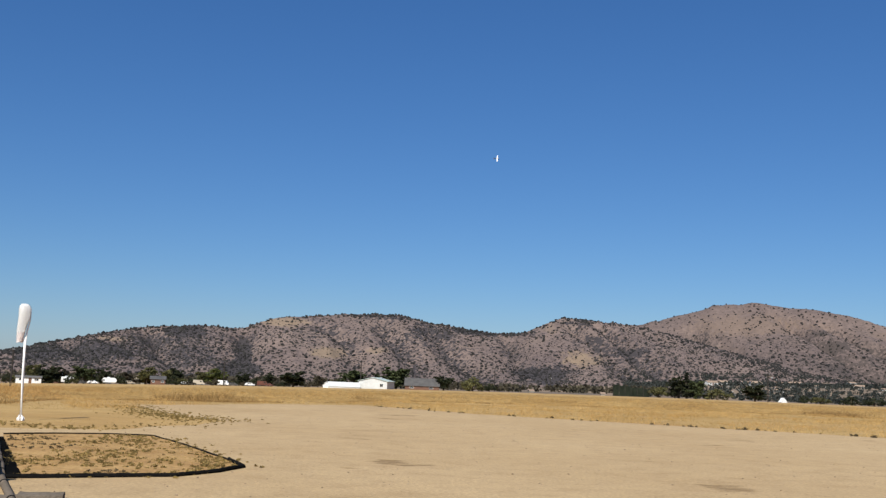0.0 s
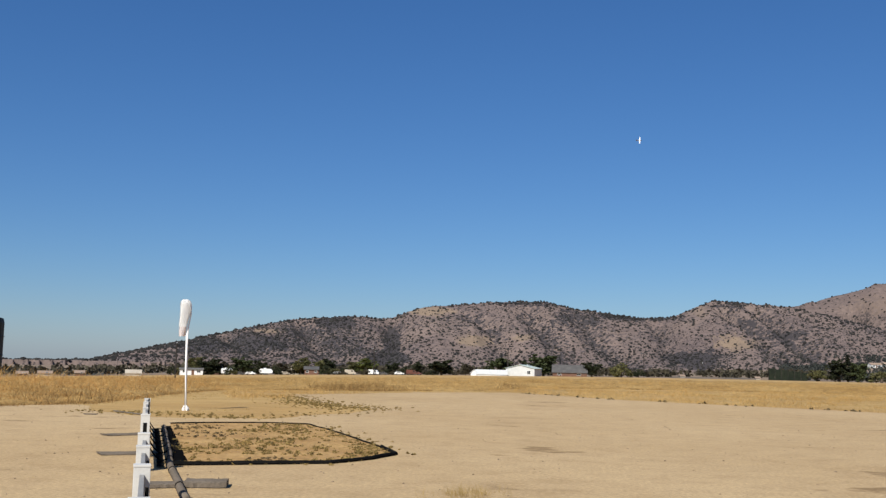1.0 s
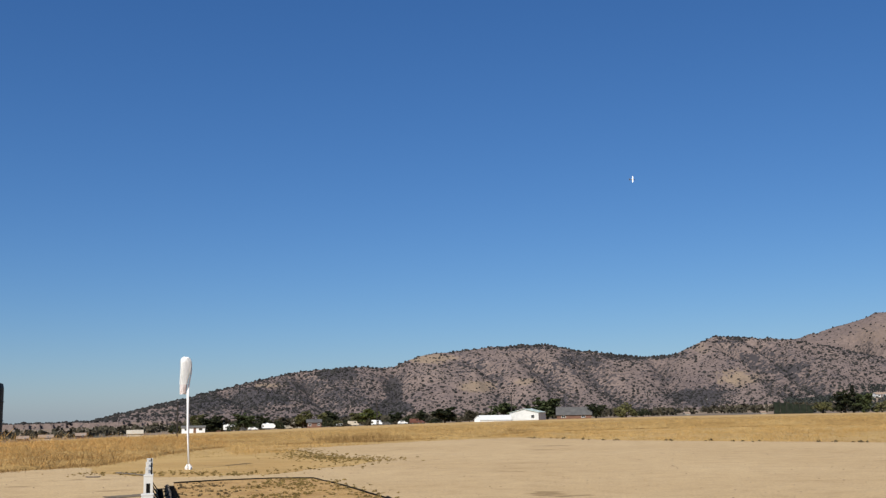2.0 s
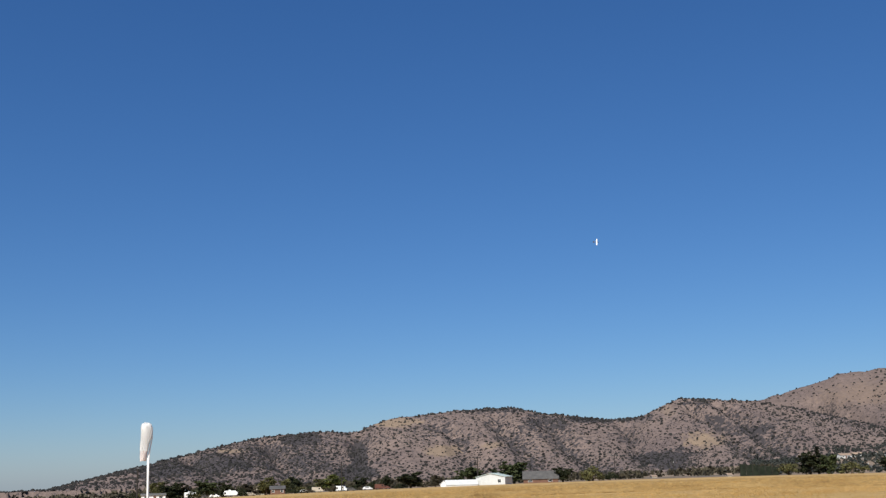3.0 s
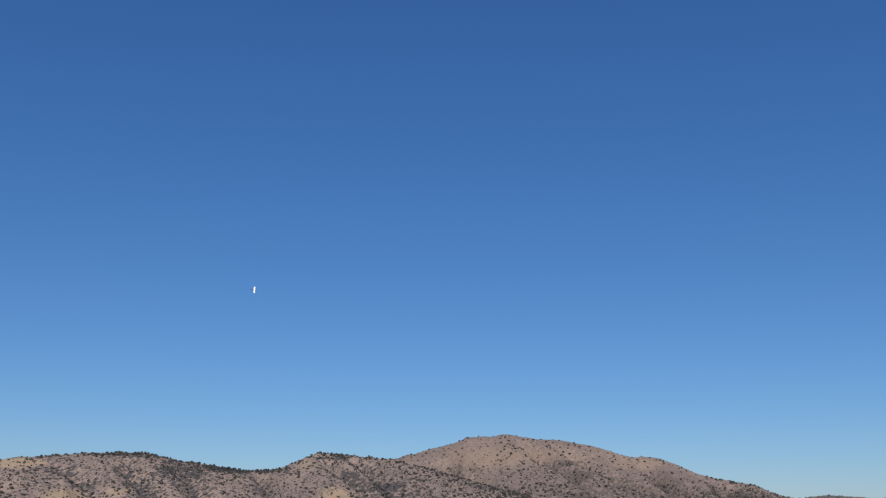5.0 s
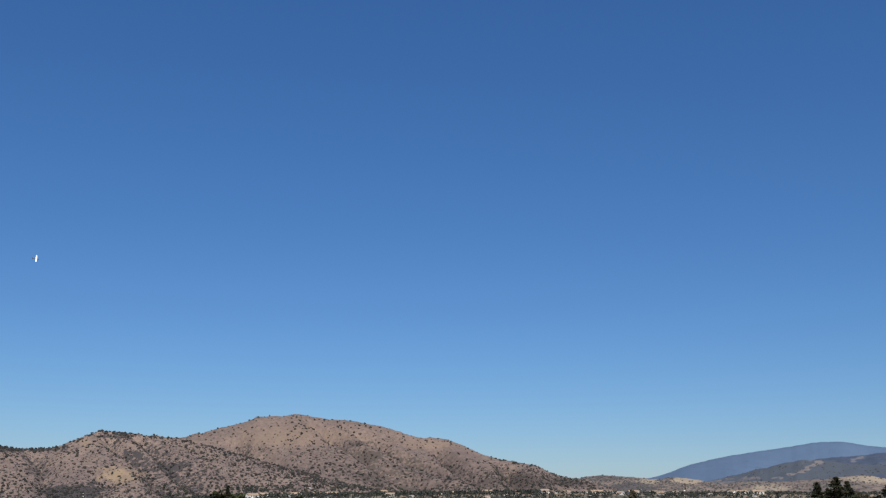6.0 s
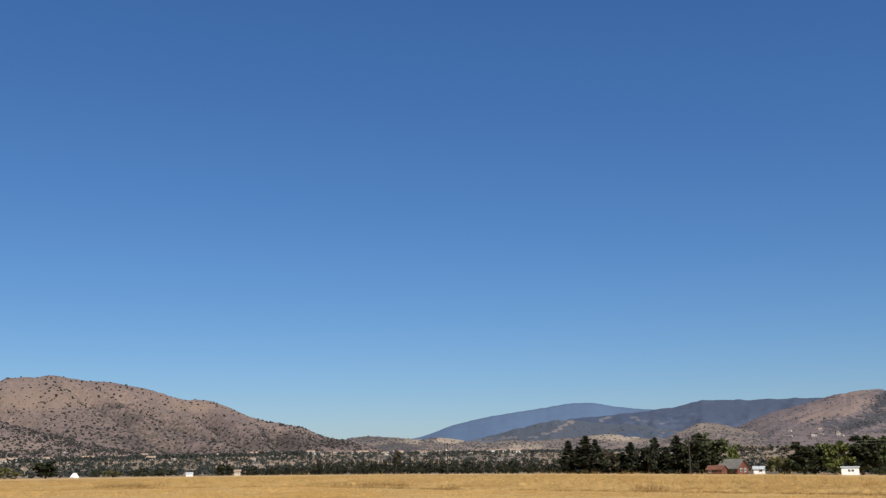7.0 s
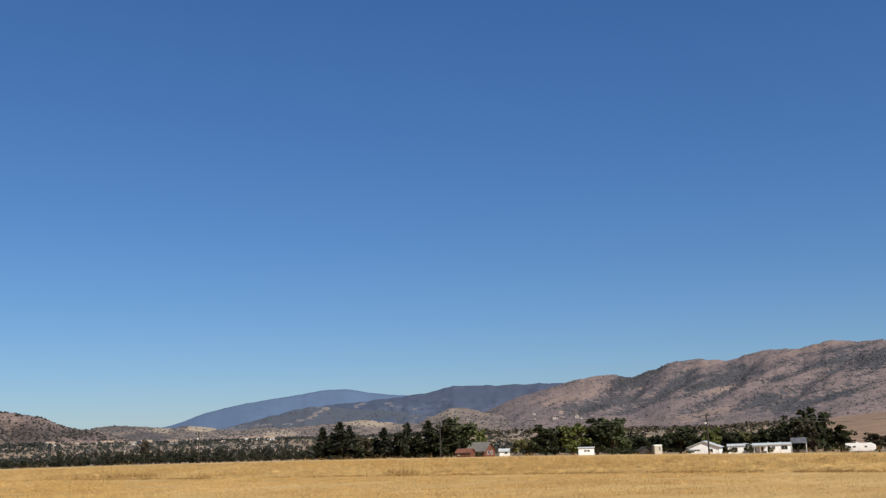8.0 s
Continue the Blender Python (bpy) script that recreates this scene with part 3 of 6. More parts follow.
scrub("hill_scrub", side_a, -35, 26, 1010, 1712, 5.2, 1.0, 4, "small low bushes between the oaks of the hillside", 0.46, 0.35, flat=0.7)
scrub("hill_scrub", side_a, -33, 14, 1680, 1714, 5.0, 2.1, 14, "small oaks along the crest of the hill", 0.2, 0.7, 0.0, 40)
scrub("hill_scrub", side_b, 8, 44, 1420, 2305, 9.0, 2.2, 5, "dark scrub scattered over the rosy hill", 0.56, 1.0, 0.74, flat=0.85)
scrub("hill_scrub", side_b, 8, 44, 1420, 2305, 7.0, 1.3, 25, "small low bushes on the rosy hill", 0.28, 0.6, 0.6, flat=0.7)
scrub("hill_scrub", side_b, 10, 36, 2275, 2312, 8.0, 2.0, 15, "few bushes along the crest of the rosy hill", 0.2, 0.8, 0.0, 60)
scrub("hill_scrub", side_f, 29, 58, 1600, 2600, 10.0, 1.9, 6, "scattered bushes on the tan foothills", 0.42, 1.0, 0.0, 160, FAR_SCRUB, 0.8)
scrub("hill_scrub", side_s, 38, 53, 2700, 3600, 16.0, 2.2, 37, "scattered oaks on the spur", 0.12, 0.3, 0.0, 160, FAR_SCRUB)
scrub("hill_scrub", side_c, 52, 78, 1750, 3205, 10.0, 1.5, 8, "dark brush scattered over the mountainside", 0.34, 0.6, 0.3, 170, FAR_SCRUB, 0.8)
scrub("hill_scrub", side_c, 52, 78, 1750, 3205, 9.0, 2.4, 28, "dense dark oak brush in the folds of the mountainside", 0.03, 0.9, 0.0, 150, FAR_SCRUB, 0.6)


def land_z(x, y):
    """The highest of the ground and the hillsides."""
    return np.maximum.reduce([ground_z(x, y), h_a(x, y), h_b(x, y), h_f(x, y), h_c(x, y)])


# ---- grass ----
def blades(name, x, y, height, width, per, seed, material, label, lean=0.45, spread=0.3, base=None, heads=0.0):
    """Tufts of narrow bent blades, each blade a narrow spike; heads is the share that are short feathery seed heads higher up."""
    rng = np.random.RandomState(seed)
    n = len(x)
    zb = ground_z(x, y) if base is None else base + 0 * x
    hh = np.repeat(height * (0.6 + 0.6 * rng.rand(n)), per) * rng.uniform(0.7, 1.1, n * per)
    bx, by = np.repeat(x, per) + rng.normal(0, spread, n * per), np.repeat(y, per) + rng.normal(0, spread, n * per)
    bz = np.repeat(zb, per) - 0.02
    if heads:
        top = rng.rand(n * per) < heads
        bz = bz + np.where(top, hh * rng.uniform(0.05, 0.75, n * per), 0)
        hh = np.where(top, hh * 0.32, hh)
        lean = np.where(top, lean * 1.8, lean)
    a, t = rng.uniform(0, math.tau, n * per), rng.uniform(0, math.tau, n * per)
    wx, wy = np.cos(a) * width * rng.uniform(0.6, 1.3, n * per), np.sin(a) * width * rng.uniform(0.6, 1.3, n * per)
    lx, ly = np.cos(t) * hh * lean * rng.rand(n * per), np.sin(t) * hh * lean * rng.rand(n * per)
    P = lambda sx, k, z: np.stack([bx + sx * wx + k * lx, by + sx * wy + k * ly, bz + z * hh], -1)
    V = np.stack([P(-0.5, 0, 0), P(0.5, 0.1, 0.1), P(0, 1, 1)], 1).reshape(-1, 3)
    F = np.arange(len(V)).reshape(-1, 3)
    return tagged(new(name, quick_mesh(name, V, F, material)), label, "grass", kind="stuff")


def strewn(az0, az1, r0, r1, count, seed):
    rng = np.random.RandomState(seed)
    az, r = np.radians(rng.uniform(az0, az1, count)), np.sqrt(rng.uniform(r0 * r0, r1 * r1, count))
    return r * np.sin(az), r * np.cos(az)


def tall_edge(az):
    """How far out the tall grass begins."""
    return np.interp(az, [-60, -31, -27, -24.5, -20, -12, -6, -3, 5, 10, 15, 28, 39, 51, 64, 74, 90], [33, 35, 37, 42, 57, 59, 66, 80, 84, 87, 89, 88, 65, 55, 47.5, 43, 40])


gx, gy = strewn(-40, 82, 33, 118, 73000, 11)
gr, ga = np.hypot(gx, gy), np.degrees(np.arctan2(gx, gy))
keep = gr > tall_edge(ga) + 2.2 * (fbm(gx * 0.3, gy * 0.3, 3) - 0.5) * 2
past = gr - tall_edge(ga)
keep &= (past < 14) | (np.random.RandomState(16).rand(len(gr)) < np.clip(1.1 - past / 40, 0.25, 0.75))
gx, gy = gx[keep], gy[keep]


def grass_height(x, y):
    """How high the tall grass stands: low at its ragged edge, in clumps and swells further in."""
    inward = np.clip((np.hypot(x, y) - tall_edge(np.degrees(np.arctan2(x, y)))) / 9, 0.0, 1)
    low = np.interp(np.degrees(np.arctan2(x, y)), [-26, -18, 8, 30], [1.0, 0.68, 0.76, 1.0])
    return low * (0.45 + 0.6 * fbm(x * 0.12, y * 0.12, 4)) * (0.75 + 0.5 * fbm(x * 0.045, y * 0.045, 2)) * (0.35 + 0.65 * inward) * (0.45 + 1.1 * fbm(x * 0.9, y * 0.9, 3))


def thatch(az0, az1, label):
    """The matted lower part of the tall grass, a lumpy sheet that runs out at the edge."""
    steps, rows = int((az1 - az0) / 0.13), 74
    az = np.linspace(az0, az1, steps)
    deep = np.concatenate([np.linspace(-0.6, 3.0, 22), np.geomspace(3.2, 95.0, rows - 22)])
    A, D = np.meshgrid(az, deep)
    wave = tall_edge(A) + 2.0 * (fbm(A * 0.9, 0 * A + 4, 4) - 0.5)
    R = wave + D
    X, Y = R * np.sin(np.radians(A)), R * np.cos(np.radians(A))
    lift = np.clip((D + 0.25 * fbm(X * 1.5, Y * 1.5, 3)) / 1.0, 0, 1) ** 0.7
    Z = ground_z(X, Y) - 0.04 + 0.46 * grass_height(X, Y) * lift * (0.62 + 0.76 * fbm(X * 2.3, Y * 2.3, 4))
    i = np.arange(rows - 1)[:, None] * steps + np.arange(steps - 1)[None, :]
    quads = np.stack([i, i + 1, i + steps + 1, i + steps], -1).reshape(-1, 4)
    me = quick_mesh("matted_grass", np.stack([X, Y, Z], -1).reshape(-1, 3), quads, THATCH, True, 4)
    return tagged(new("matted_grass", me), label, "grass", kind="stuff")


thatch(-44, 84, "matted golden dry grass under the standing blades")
blades("tall_grass", gx, gy, 0.92 * grass_height(gx, gy), 0.016, 14, 12, STRAW, "tall golden dry grass at the edge of the field", 1.1, 0.30, None, 0.7)
dark = fbm(gx * 0.21 + 40, gy * 0.21, 3) > 0.66
blades("dry_weeds", gx[dark], gy[dark], 0.5 + 0 * gx[dark], 0.03, 9, 13, DRY_WEED, "brown dry weeds standing in the tall grass", 1.3, 0.3)
rusty = (np.degrees(np.arctan2(gx, gy)) < -17 - 8 * fbm(gx * 0.08, gy * 0.08, 3)) & (fbm(gx * 0.2 + 11, gy * 0.2, 3) > 0.12)
blades("russet_weeds", gx[rusty], gy[rusty], 0.95 * grass_height(gx[rusty], gy[rusty]), 0.02, 14, 17, RUSSET, "tall russet dry weeds among the golden grass", 1.3, 0.34, None, 0.7)
frng = np.random.RandomState(14)
fa = frng.uniform(-36, 82, 2600)
fr = tall_edge(fa) + frng.normal(0.2, 0.35, len(fa))
fx, fy = fr * np.sin(np.radians(fa)), fr * np.cos(np.radians(fa))
low = fbm(fa * 1.3 + 3, 0 * fa + 2.0, 4) + 0.12 * (fa < -23) > 0.43
blades("foot_weeds", fx[low], fy[low], 0.13 + 0 * fx[low], 0.03, 14, 15, DRY_WEED, "low dark dead weeds at the foot of the tall grass", 1.6, 0.22)


def inside(x, y, outline):
    hit = np.zeros(len(x), bool)
    for (x0, y0), (x1, y1) in zip(outline, outline[1:] + outline[:1]):
        hit ^= ((y0 > y) != (y1 > y)) & (x < (x1 - x0) * (y - y0) / (y1 - y0 + 1e-9) + x0)
    return hit


# mown stubble between the strip and the tall grass
sx, sy = strewn(-36, 80, 24, 90, 60000, 21)
ok = ~inside(sx, sy, RUNWAY) & (np.hypot(sx, sy) < tall_edge(np.degrees(np.arctan2(sx, sy))) + 3) & (fbm(sx * 0.25, sy * 0.25, 3) - 0.3 * ((sx > -16) & (sx < -6.5) & (sy > 26) & (sy < 48)) + 0.3 * np.random.RandomState(5).rand(len(sx)) > 0.5)
blades("short_grass", sx[ok], sy[ok], 0.075 + 0 * sx[ok], 0.016, 6, 22, STUBBLE, "short mown dry grass beside the airstrip", 0.9, 0.16)
hx, hy = strewn(24, 80, 30, 66, 30000, 26)
ok = (np.hypot(hx, hy) < tall_edge(np.degrees(np.arctan2(hx, hy))) + 1) & (fbm(hx * 0.35 + 2, hy * 0.35, 4) + 0.2 * np.random.RandomState(6).rand(len(hx)) > 0.56)
blades("golden_stubble", hx[ok], hy[ok], 0.10 + 0 * hx[ok], 0.016, 7, 27, STRAW, "patches of golden stubble on the mown field", 1.4, 0.2)
mx, my = strewn(-20, 34, 42, 98, 17000, 23)
ma = np.degrees(np.arctan2(mx, my))
ok = ~inside(mx, my, RUNWAY) & (np.hypot(mx, my) < tall_edge(ma) + 2) & (fbm(mx * 0.35 + 5, my * 0.35, 4) > 0.47)
blades("rough_grass", mx[ok], my[ok], 0.12 + 0.22 * fbm(mx[ok] * 0.5, my[ok] * 0.5, 3), 0.016, 12, 24, STRAW, "rough knee-high dry grass between strip and field", 1.3, 0.2, None, 0.5)


# ---- airfield: windsock, fence, planted bed, mats ----
def windsock():
    base = Vector((-12.31, 30.3, 0))
    m = Matrix.Translation(base) @ pose(0, 0, 0, 0, -1.8, 22.1)
    ob = thing("windsock", m, "white windsock hanging limp from a white pole in dry grass", "windsock")
    bm = bmesh.new()
    tube(bm, [(0, 0, 0.02), (0, 0, 1.2), (0.005, 0, 2.3), (0.05, 0.05, 2.62), (0.11, 0.1, 2.9), (0.13, 0.1, 3.05)], [0.042, 0.04, 0.036, 0.022, 0.018, 0.016], 14)
    part("pole", bm, CLOTH, ob, smooth=True)
    bm = bmesh.new()
    for k in range(4):
        a = k * math.tau / 4 + 0.5
        bm2 = [bm.verts.new(Vector((math.cos(a) * d - math.sin(a) * s, math.sin(a) * d + math.cos(a) * s, z))) for s in (-0.012, 0.012) for d, z in ((0.03, 0.0), (0.11, 0.0), (0.12, 0.06), (0.05, 0.16), (0.03, 0.16))]
        bm.faces.new(bm2[:5])
        bm.faces.new(bm2[5:][::-1])
        for i in range(5):
            bm.faces.new((bm2[i], bm2[i + 5], bm2[(i + 1) % 5 + 5], bm2[(i + 1) % 5]))
    bmesh.ops.recalc_face_normals(bm, faces=bm.faces)
    part("foot_bracket", bm, CLOTH, ob)
    # hoop at the mouth, tipped over by the limp cloth
    bm = bmesh.new()
    ring = [(-0.045 + 0.165 * math.cos(a), 0.115 * math.sin(a), 3.17 + 0.11 * math.cos(a + 2.6)) for a in np.linspace(0, math.tau, 25)]
    tube(bm, ring, [0.012] * 25, 6, False)
    part("hoop", bm, VINYL, ob, "thin metal hoop at the mouth of the sock")

    def sleeve(rows, material, name, label):
        bm = bmesh.new()
        rings = []
        for j, (cx, z, rx, ry) in enumerate(rows):
            ring = []
            for k in range(20):
                a = k * math.tau / 20
                fold = 1 + 0.10 * math.sin(3 * a + j * 0.4) * min(1, j / 3) + 0.05 * math.sin(7 * a + j)
                ring.append(bm.verts.new((cx + rx * fold * math.cos(a), ry * fold * math.sin(a) - 0.02, z + 0.02 * math.sin(2 * a + j))))
            rings.append(ring)
        for r0, r1 in zip(rings, rings[1:]):
            for k in range(20):
                bm.faces.new((r0[k], r0[(k + 1) % 20], r1[(k + 1) % 20], r1[k]))
        bm.faces.new(rings[0]) if name == "sock" else None
        bmesh.ops.solidify(bm, geom=bm.faces[:], thickness=0.006)
        bmesh.ops.recalc_face_normals(bm, faces=bm.faces)
        sleeve_part = part(name, bm, material, ob, label, True)
        me = sleeve_part.data
        rim = [p for p in me.polygons if abs(p.normal.z) > 0.8 and p.area < 0.002]
        sharp = {tuple(sorted(k)) for p in rim for k in p.edge_keys}
        for e in me.edges:
            e.use_edge_sharp = tuple(sorted(e.vertices)) in sharp

    sleeve([(-0.060, 3.405, 0.043, 0.034), (-0.060, 3.387, 0.095, 0.077), (-0.055, 3.337, 0.142, 0.112), (-0.050, 3.245, 0.172, 0.129), (-0.045, 3.118, 0.176, 0.129), (-0.060, 2.982, 0.162, 0.120), (-0.088, 2.845, 0.142, 0.112),
            (-0.108, 2.700, 0.126, 0.103), (-0.118, 2.572, 0.115, 0.095)], CLOTH, "sock", "white cloth sock, hanging limp")
    sleeve([(-0.118, 2.582, 0.113, 0.093), (-0.130, 2.463, 0.107, 0.086), (-0.140, 2.372, 0.100, 0.082), (-0.145, 2.290, 0.095, 0.077)], PALE_PINK, "sock_tail", "faded pink end of the sock")


windsock()

# vinyl post-and-rail fence, a line that runs away from the camera, with a gap
LINE_DIR = Vector((-0.408, 0.913, 0))
LINE_AT = Vector((-3.47, 7.73, 0))
ALONG = math.degrees(math.atan2(-LINE_DIR.x, LINE_DIR.y))


def fence_post(m, height, ob, slot=False):
    """Square post with a cap; slot leaves a rail hole in the face towards the camera, filled with black as its shade.
    """
    w = 0.064
    bm = bmesh.new()
    if not slot:
        box(bm, 0, 0, height / 2, 2 * w, 2 * w, height, 0.006)
    else:
        lo, hi, s = height - 0.38, height - 0.10, 0.028
        box(bm, 0, 0, lo / 2, 2 * w, 2 * w, lo)
        box(bm, 0, 0, (hi + height) / 2, 2 * w, 2 * w, height - hi)
        for side in (-1, 1):
            box(bm, side * (w + s) / 2, 0, (lo + hi) / 2, w - s, 2 * w, hi - lo)
        box(bm, 0, 0.055, (lo + hi) / 2, 2 * s, 0.018, hi - lo)
    bmesh.ops.transform(bm, matrix=m, verts=bm.verts)
    post = part("post", bm, VINYL, ob)
    if slot:
        # black block just inside the hole imitates the shaded hollow of the post
        bm = bmesh.new()
        box(bm, 0, -0.03, (lo + hi) / 2, 2 * s - 0.004, 0.05, hi - lo - 0.004)
        bmesh.ops.transform(bm, matrix=m, verts=bm.verts)
        part("slot_lining", bm, BLACK, post, "black insert painting the shaded hollow of the rail slot")
    bm = bmesh.new()
    box(bm, 0, 0, height + 0.008, 0.134, 0.134, 0.02, 0.004)
    bmesh.ops.transform(bm, matrix=m, verts=bm.verts)
    part("post_cap", bm, VINYL, ob)


def fence(name, dists, rails, label, slot_at=None, tall=0.80):
    ob = thing(name, Matrix.Translation(LINE_AT) @ pose(0, 0, 0, 0, 0, ALONG), label, "fence", "white rail fences")
    rng = random.Random(4)
    for i, d in enumerate(dists):
        fence_post(pose(0, d, -0.02, rng.uniform(-0.6, 0.6), rng.uniform(-0.6, 0.6), rng.uniform(-2, 2)), (tall if i == 0 or slot_at is None else tall - 0.11) + rng.uniform(-0.01, 0.01), ob, i == slot_at)
    for a, b in zip(dists, dists[1:]):
        for z in rails:
            bm = bmesh.new()
            box(bm, 0.0, (a + b) / 2, z, 0.038, b - a - 0.1, 0.14, 0.005)
            part("rail", bm, RAIL_GREY, ob, "rail coloured in the grey of shaded vinyl")
    # thin stakes between the posts
    n = int((dists[-1] - dists[0]) / 0.95)
    for k in range(1, n):
        bm = bmesh.new()
        tube(bm, [(0.04, dists[0] + 0.95 * k, 0.0), (0.04, dists[0] + 0.95 * k, 0.74)], [0.012, 0.012], 6)
        part("stake", bm, BLACK, ob, "thin dark metal stake")
    return ob


fence("rail_fence", [-1.9, 0.0, 1.9, 3.4], (0.66, 0.36), "short run of white vinyl rail fence on bare dirt")
fence("rail_fence", [7.02, 9.2, 11.4, 13.45, 15.6], (0.60, 0.33), "white vinyl rail fence, one end post slot empty", 0, 0.82)


def mat_strip(a, b, width, label, seed, bend=0.0, thick=0.02):
    """A flat rubber strip with slightly curled ends lying on the ground."""
    a, b = Vector((*a, 0)), Vector((*b, 0))
    d = b - a
    side = Vector((-d.y, d.x, 0)).normalized() * width / 2
    rng = random.Random(seed)
    bm = bmesh.new()
    n = 10
    rows = []
    for k in range(n + 1):
        c = a + d * (k / n) + side.normalized() * bend * math.sin(math.pi * k / n) + side.normalized() * rng.uniform(-0.01, 0.01)
        lift = 0.012 + rng.uniform(0, 0.006) + (0.006 if k in (0, n) else 0)
        rows.append([bm.verts.new(c + side * s + Vector((0, 0, z))) for s, z in ((-1, lift), (1, lift), (0.97, lift + thick * 0.8), (0.7, lift + thick), (-0.7, lift + thick), (-0.97, lift + thick * 0.8))])
    for r0, r1 in zip(rows, rows[1:]):
        for i in range(6):
            bm.faces.new((r0[i], r0[(i + 1) % 6], r1[(i + 1) % 6], r1[i]))
    bm.faces.new(rows[0])
    bm.faces.new(rows[-1][::-1])
    bmesh.ops.recalc_face_normals(bm, faces=bm.faces)
    me = bpy.data.meshes.new("rubber_mat")
    bm.to_mesh(me)
    bm.free()
    me.materials.append(MAT_GREY)
    tagged(new("rubber_mat", me), label, "mat", "rubber ground mats")


mat_strip((-5.55, 12.42), (-4.98, 12.72), 0.34, "grey rubber mat strip lying across the dirt beside the fence", 1, 0.02, 0.05)
mat_strip((-5.1, 12.70), (-4.60, 12.84), 0.40, "short grey rubber mat lying over the end of another", 8, 0.0, 0.075)


def hose(pts, radius, label, seams):
    """A thick grey rubber hose on the ground, with darker joints."""
    ob = thing("rubber_hose", Matrix.Translation((*pts[0], 0)), label, "hose", "rubber ground hoses")
    path = []
    for a, b in zip(pts, pts[1:]):
        for k in range(8):
            p = Vector((*a, 0)).lerp(Vector((*b, 0)), k / 8)
            path.append(p + Vector((0.02 * noise.noise(p * 0.8), 0.02 * noise.noise(p * 0.8 + Vector((3, 1, 2))), radius)) - Vector((*pts[0], 0)))
    path.append(Vector((pts[-1][0] - pts[0][0], pts[-1][1] - pts[0][1], radius)))
    bm = bmesh.new()
    tube(bm, path, [radius] * len(path), 12)
    part("hose_body", bm, MAT_GREY, ob, smooth=True)
    for k in range(seams):
        i = int((k + 0.7) / seams * (len(path) - 2))
        bm = bmesh.new()
        d = (path[i + 1] - path[i]).normalized() * 0.04
        tube(bm, [path[i] - d, path[i] + d], [radius * 1.1] * 2, 12)
        part("joint_band", bm, BLACK, ob, "black band round the hose")
    return ob


hose([(-4.50, 11.2), (-5.35, 13.0), (-6.29, 14.95)], 0.052, "thick grey rubber hose lying along the fence", 2)
hose([(-6.35, 15.15), (-8.0, 18.85), (-9.68, 22.6)], 0.046, "long grey rubber hose along the planted bed", 6)
for k in range(6):      # black cords tied from the fence to the hose
    d = 8.0 + 1.25 * k
    a = LINE_AT + LINE_DIR * d + Vector((0.05, 0.02, 0.30))
    b = Vector((-6.35, 15.15, 0.09)).lerp(Vector((-9.68, 22.6, 0.09)), (d - 7.7) / 8.2)
    bm = bmesh.new()
    tube(bm, [a.lerp(b, t) - Vector((0, 0, 0.5 * t * (1 - t))) for t in np.linspace(0, 1, 9)], [0.011] * 9, 6)
    me = bpy.data.meshes.new("tie_cord")
    bm.to_mesh(me)
    bm.free()
    me.materials.append(BLACK)
    tagged(new("tie_cord", me), "thin black cord tied from the fence to the hose", "cord", "black tie cords")
mat_strip((-9.85, 20.0), (-9.2, 20.75), 0.42, "grey rubber mat strip on bare dirt beside the fence", 4)
mat_strip((-8.05, 16.2), (-7.3, 16.75), 0.45, "wide grey rubber mat strip on bare dirt beside the fence", 5)
mat_strip((-13.72, 28.5), (-12.3, 27.3), 0.16, "narrow dark mat strip at the edge of the dry grass", 6)
mat_strip((-13.75, 26.7), (-13.4, 26.75), 0.16, "small dark scrap of rubber on the dirt", 7)



def weed_cloth(a, b, width, label, seed):
    """A creased black strip with a ragged edge that darkens a fence rail's shadow."""
    a, b = Vector((*a, 0)), Vector((*b, 0))
    side = Vector((-(b - a).y, (b - a).x, 0)).normalized() * width / 2
    rng = random.Random(seed)
    bm = bmesh.new()
    rows = []
    for k in range(41):
        c = a.lerp(b, k / 40)
        rows.append([bm.verts.new(c + side * (s + rng.uniform(-0.12, 0.12)) + Vector((0, 0, 0.024 + rng.uniform(0, 0.010)))) for s in (-1, -0.4, 0.3, 1)])
    for r0, r1 in zip(rows, rows[1:]):
        for i in range(3):
            bm.faces.new((r0[i], r0[i + 1], r1[i + 1], r1[i]))
    bmesh.ops.solidify(bm, geom=bm.faces[:], thickness=0.004)
    bmesh.ops.recalc_face_normals(bm, faces=bm.faces)
    me = bpy.data.meshes.new("weed_cloth")
    bm.to_mesh(me)
    bm.free()
    me.materials.append(BLACK)
    tagged(new("weed_cloth", me), label, "ground cloth", "black weed cloths")


# black strips added over the ground to deepen the shadows of the two rails
weed_cloth((-6.33, 15.46), (-9.85, 23.1), 0.22, "creased black strip painting the upper rail's shadow along the planted bed", 1)
weed_cloth((-6.28, 14.62), (-9.66, 22.15), 0.10, "narrow black strip painting the lower rail's shadow at the foot of the fence", 2)


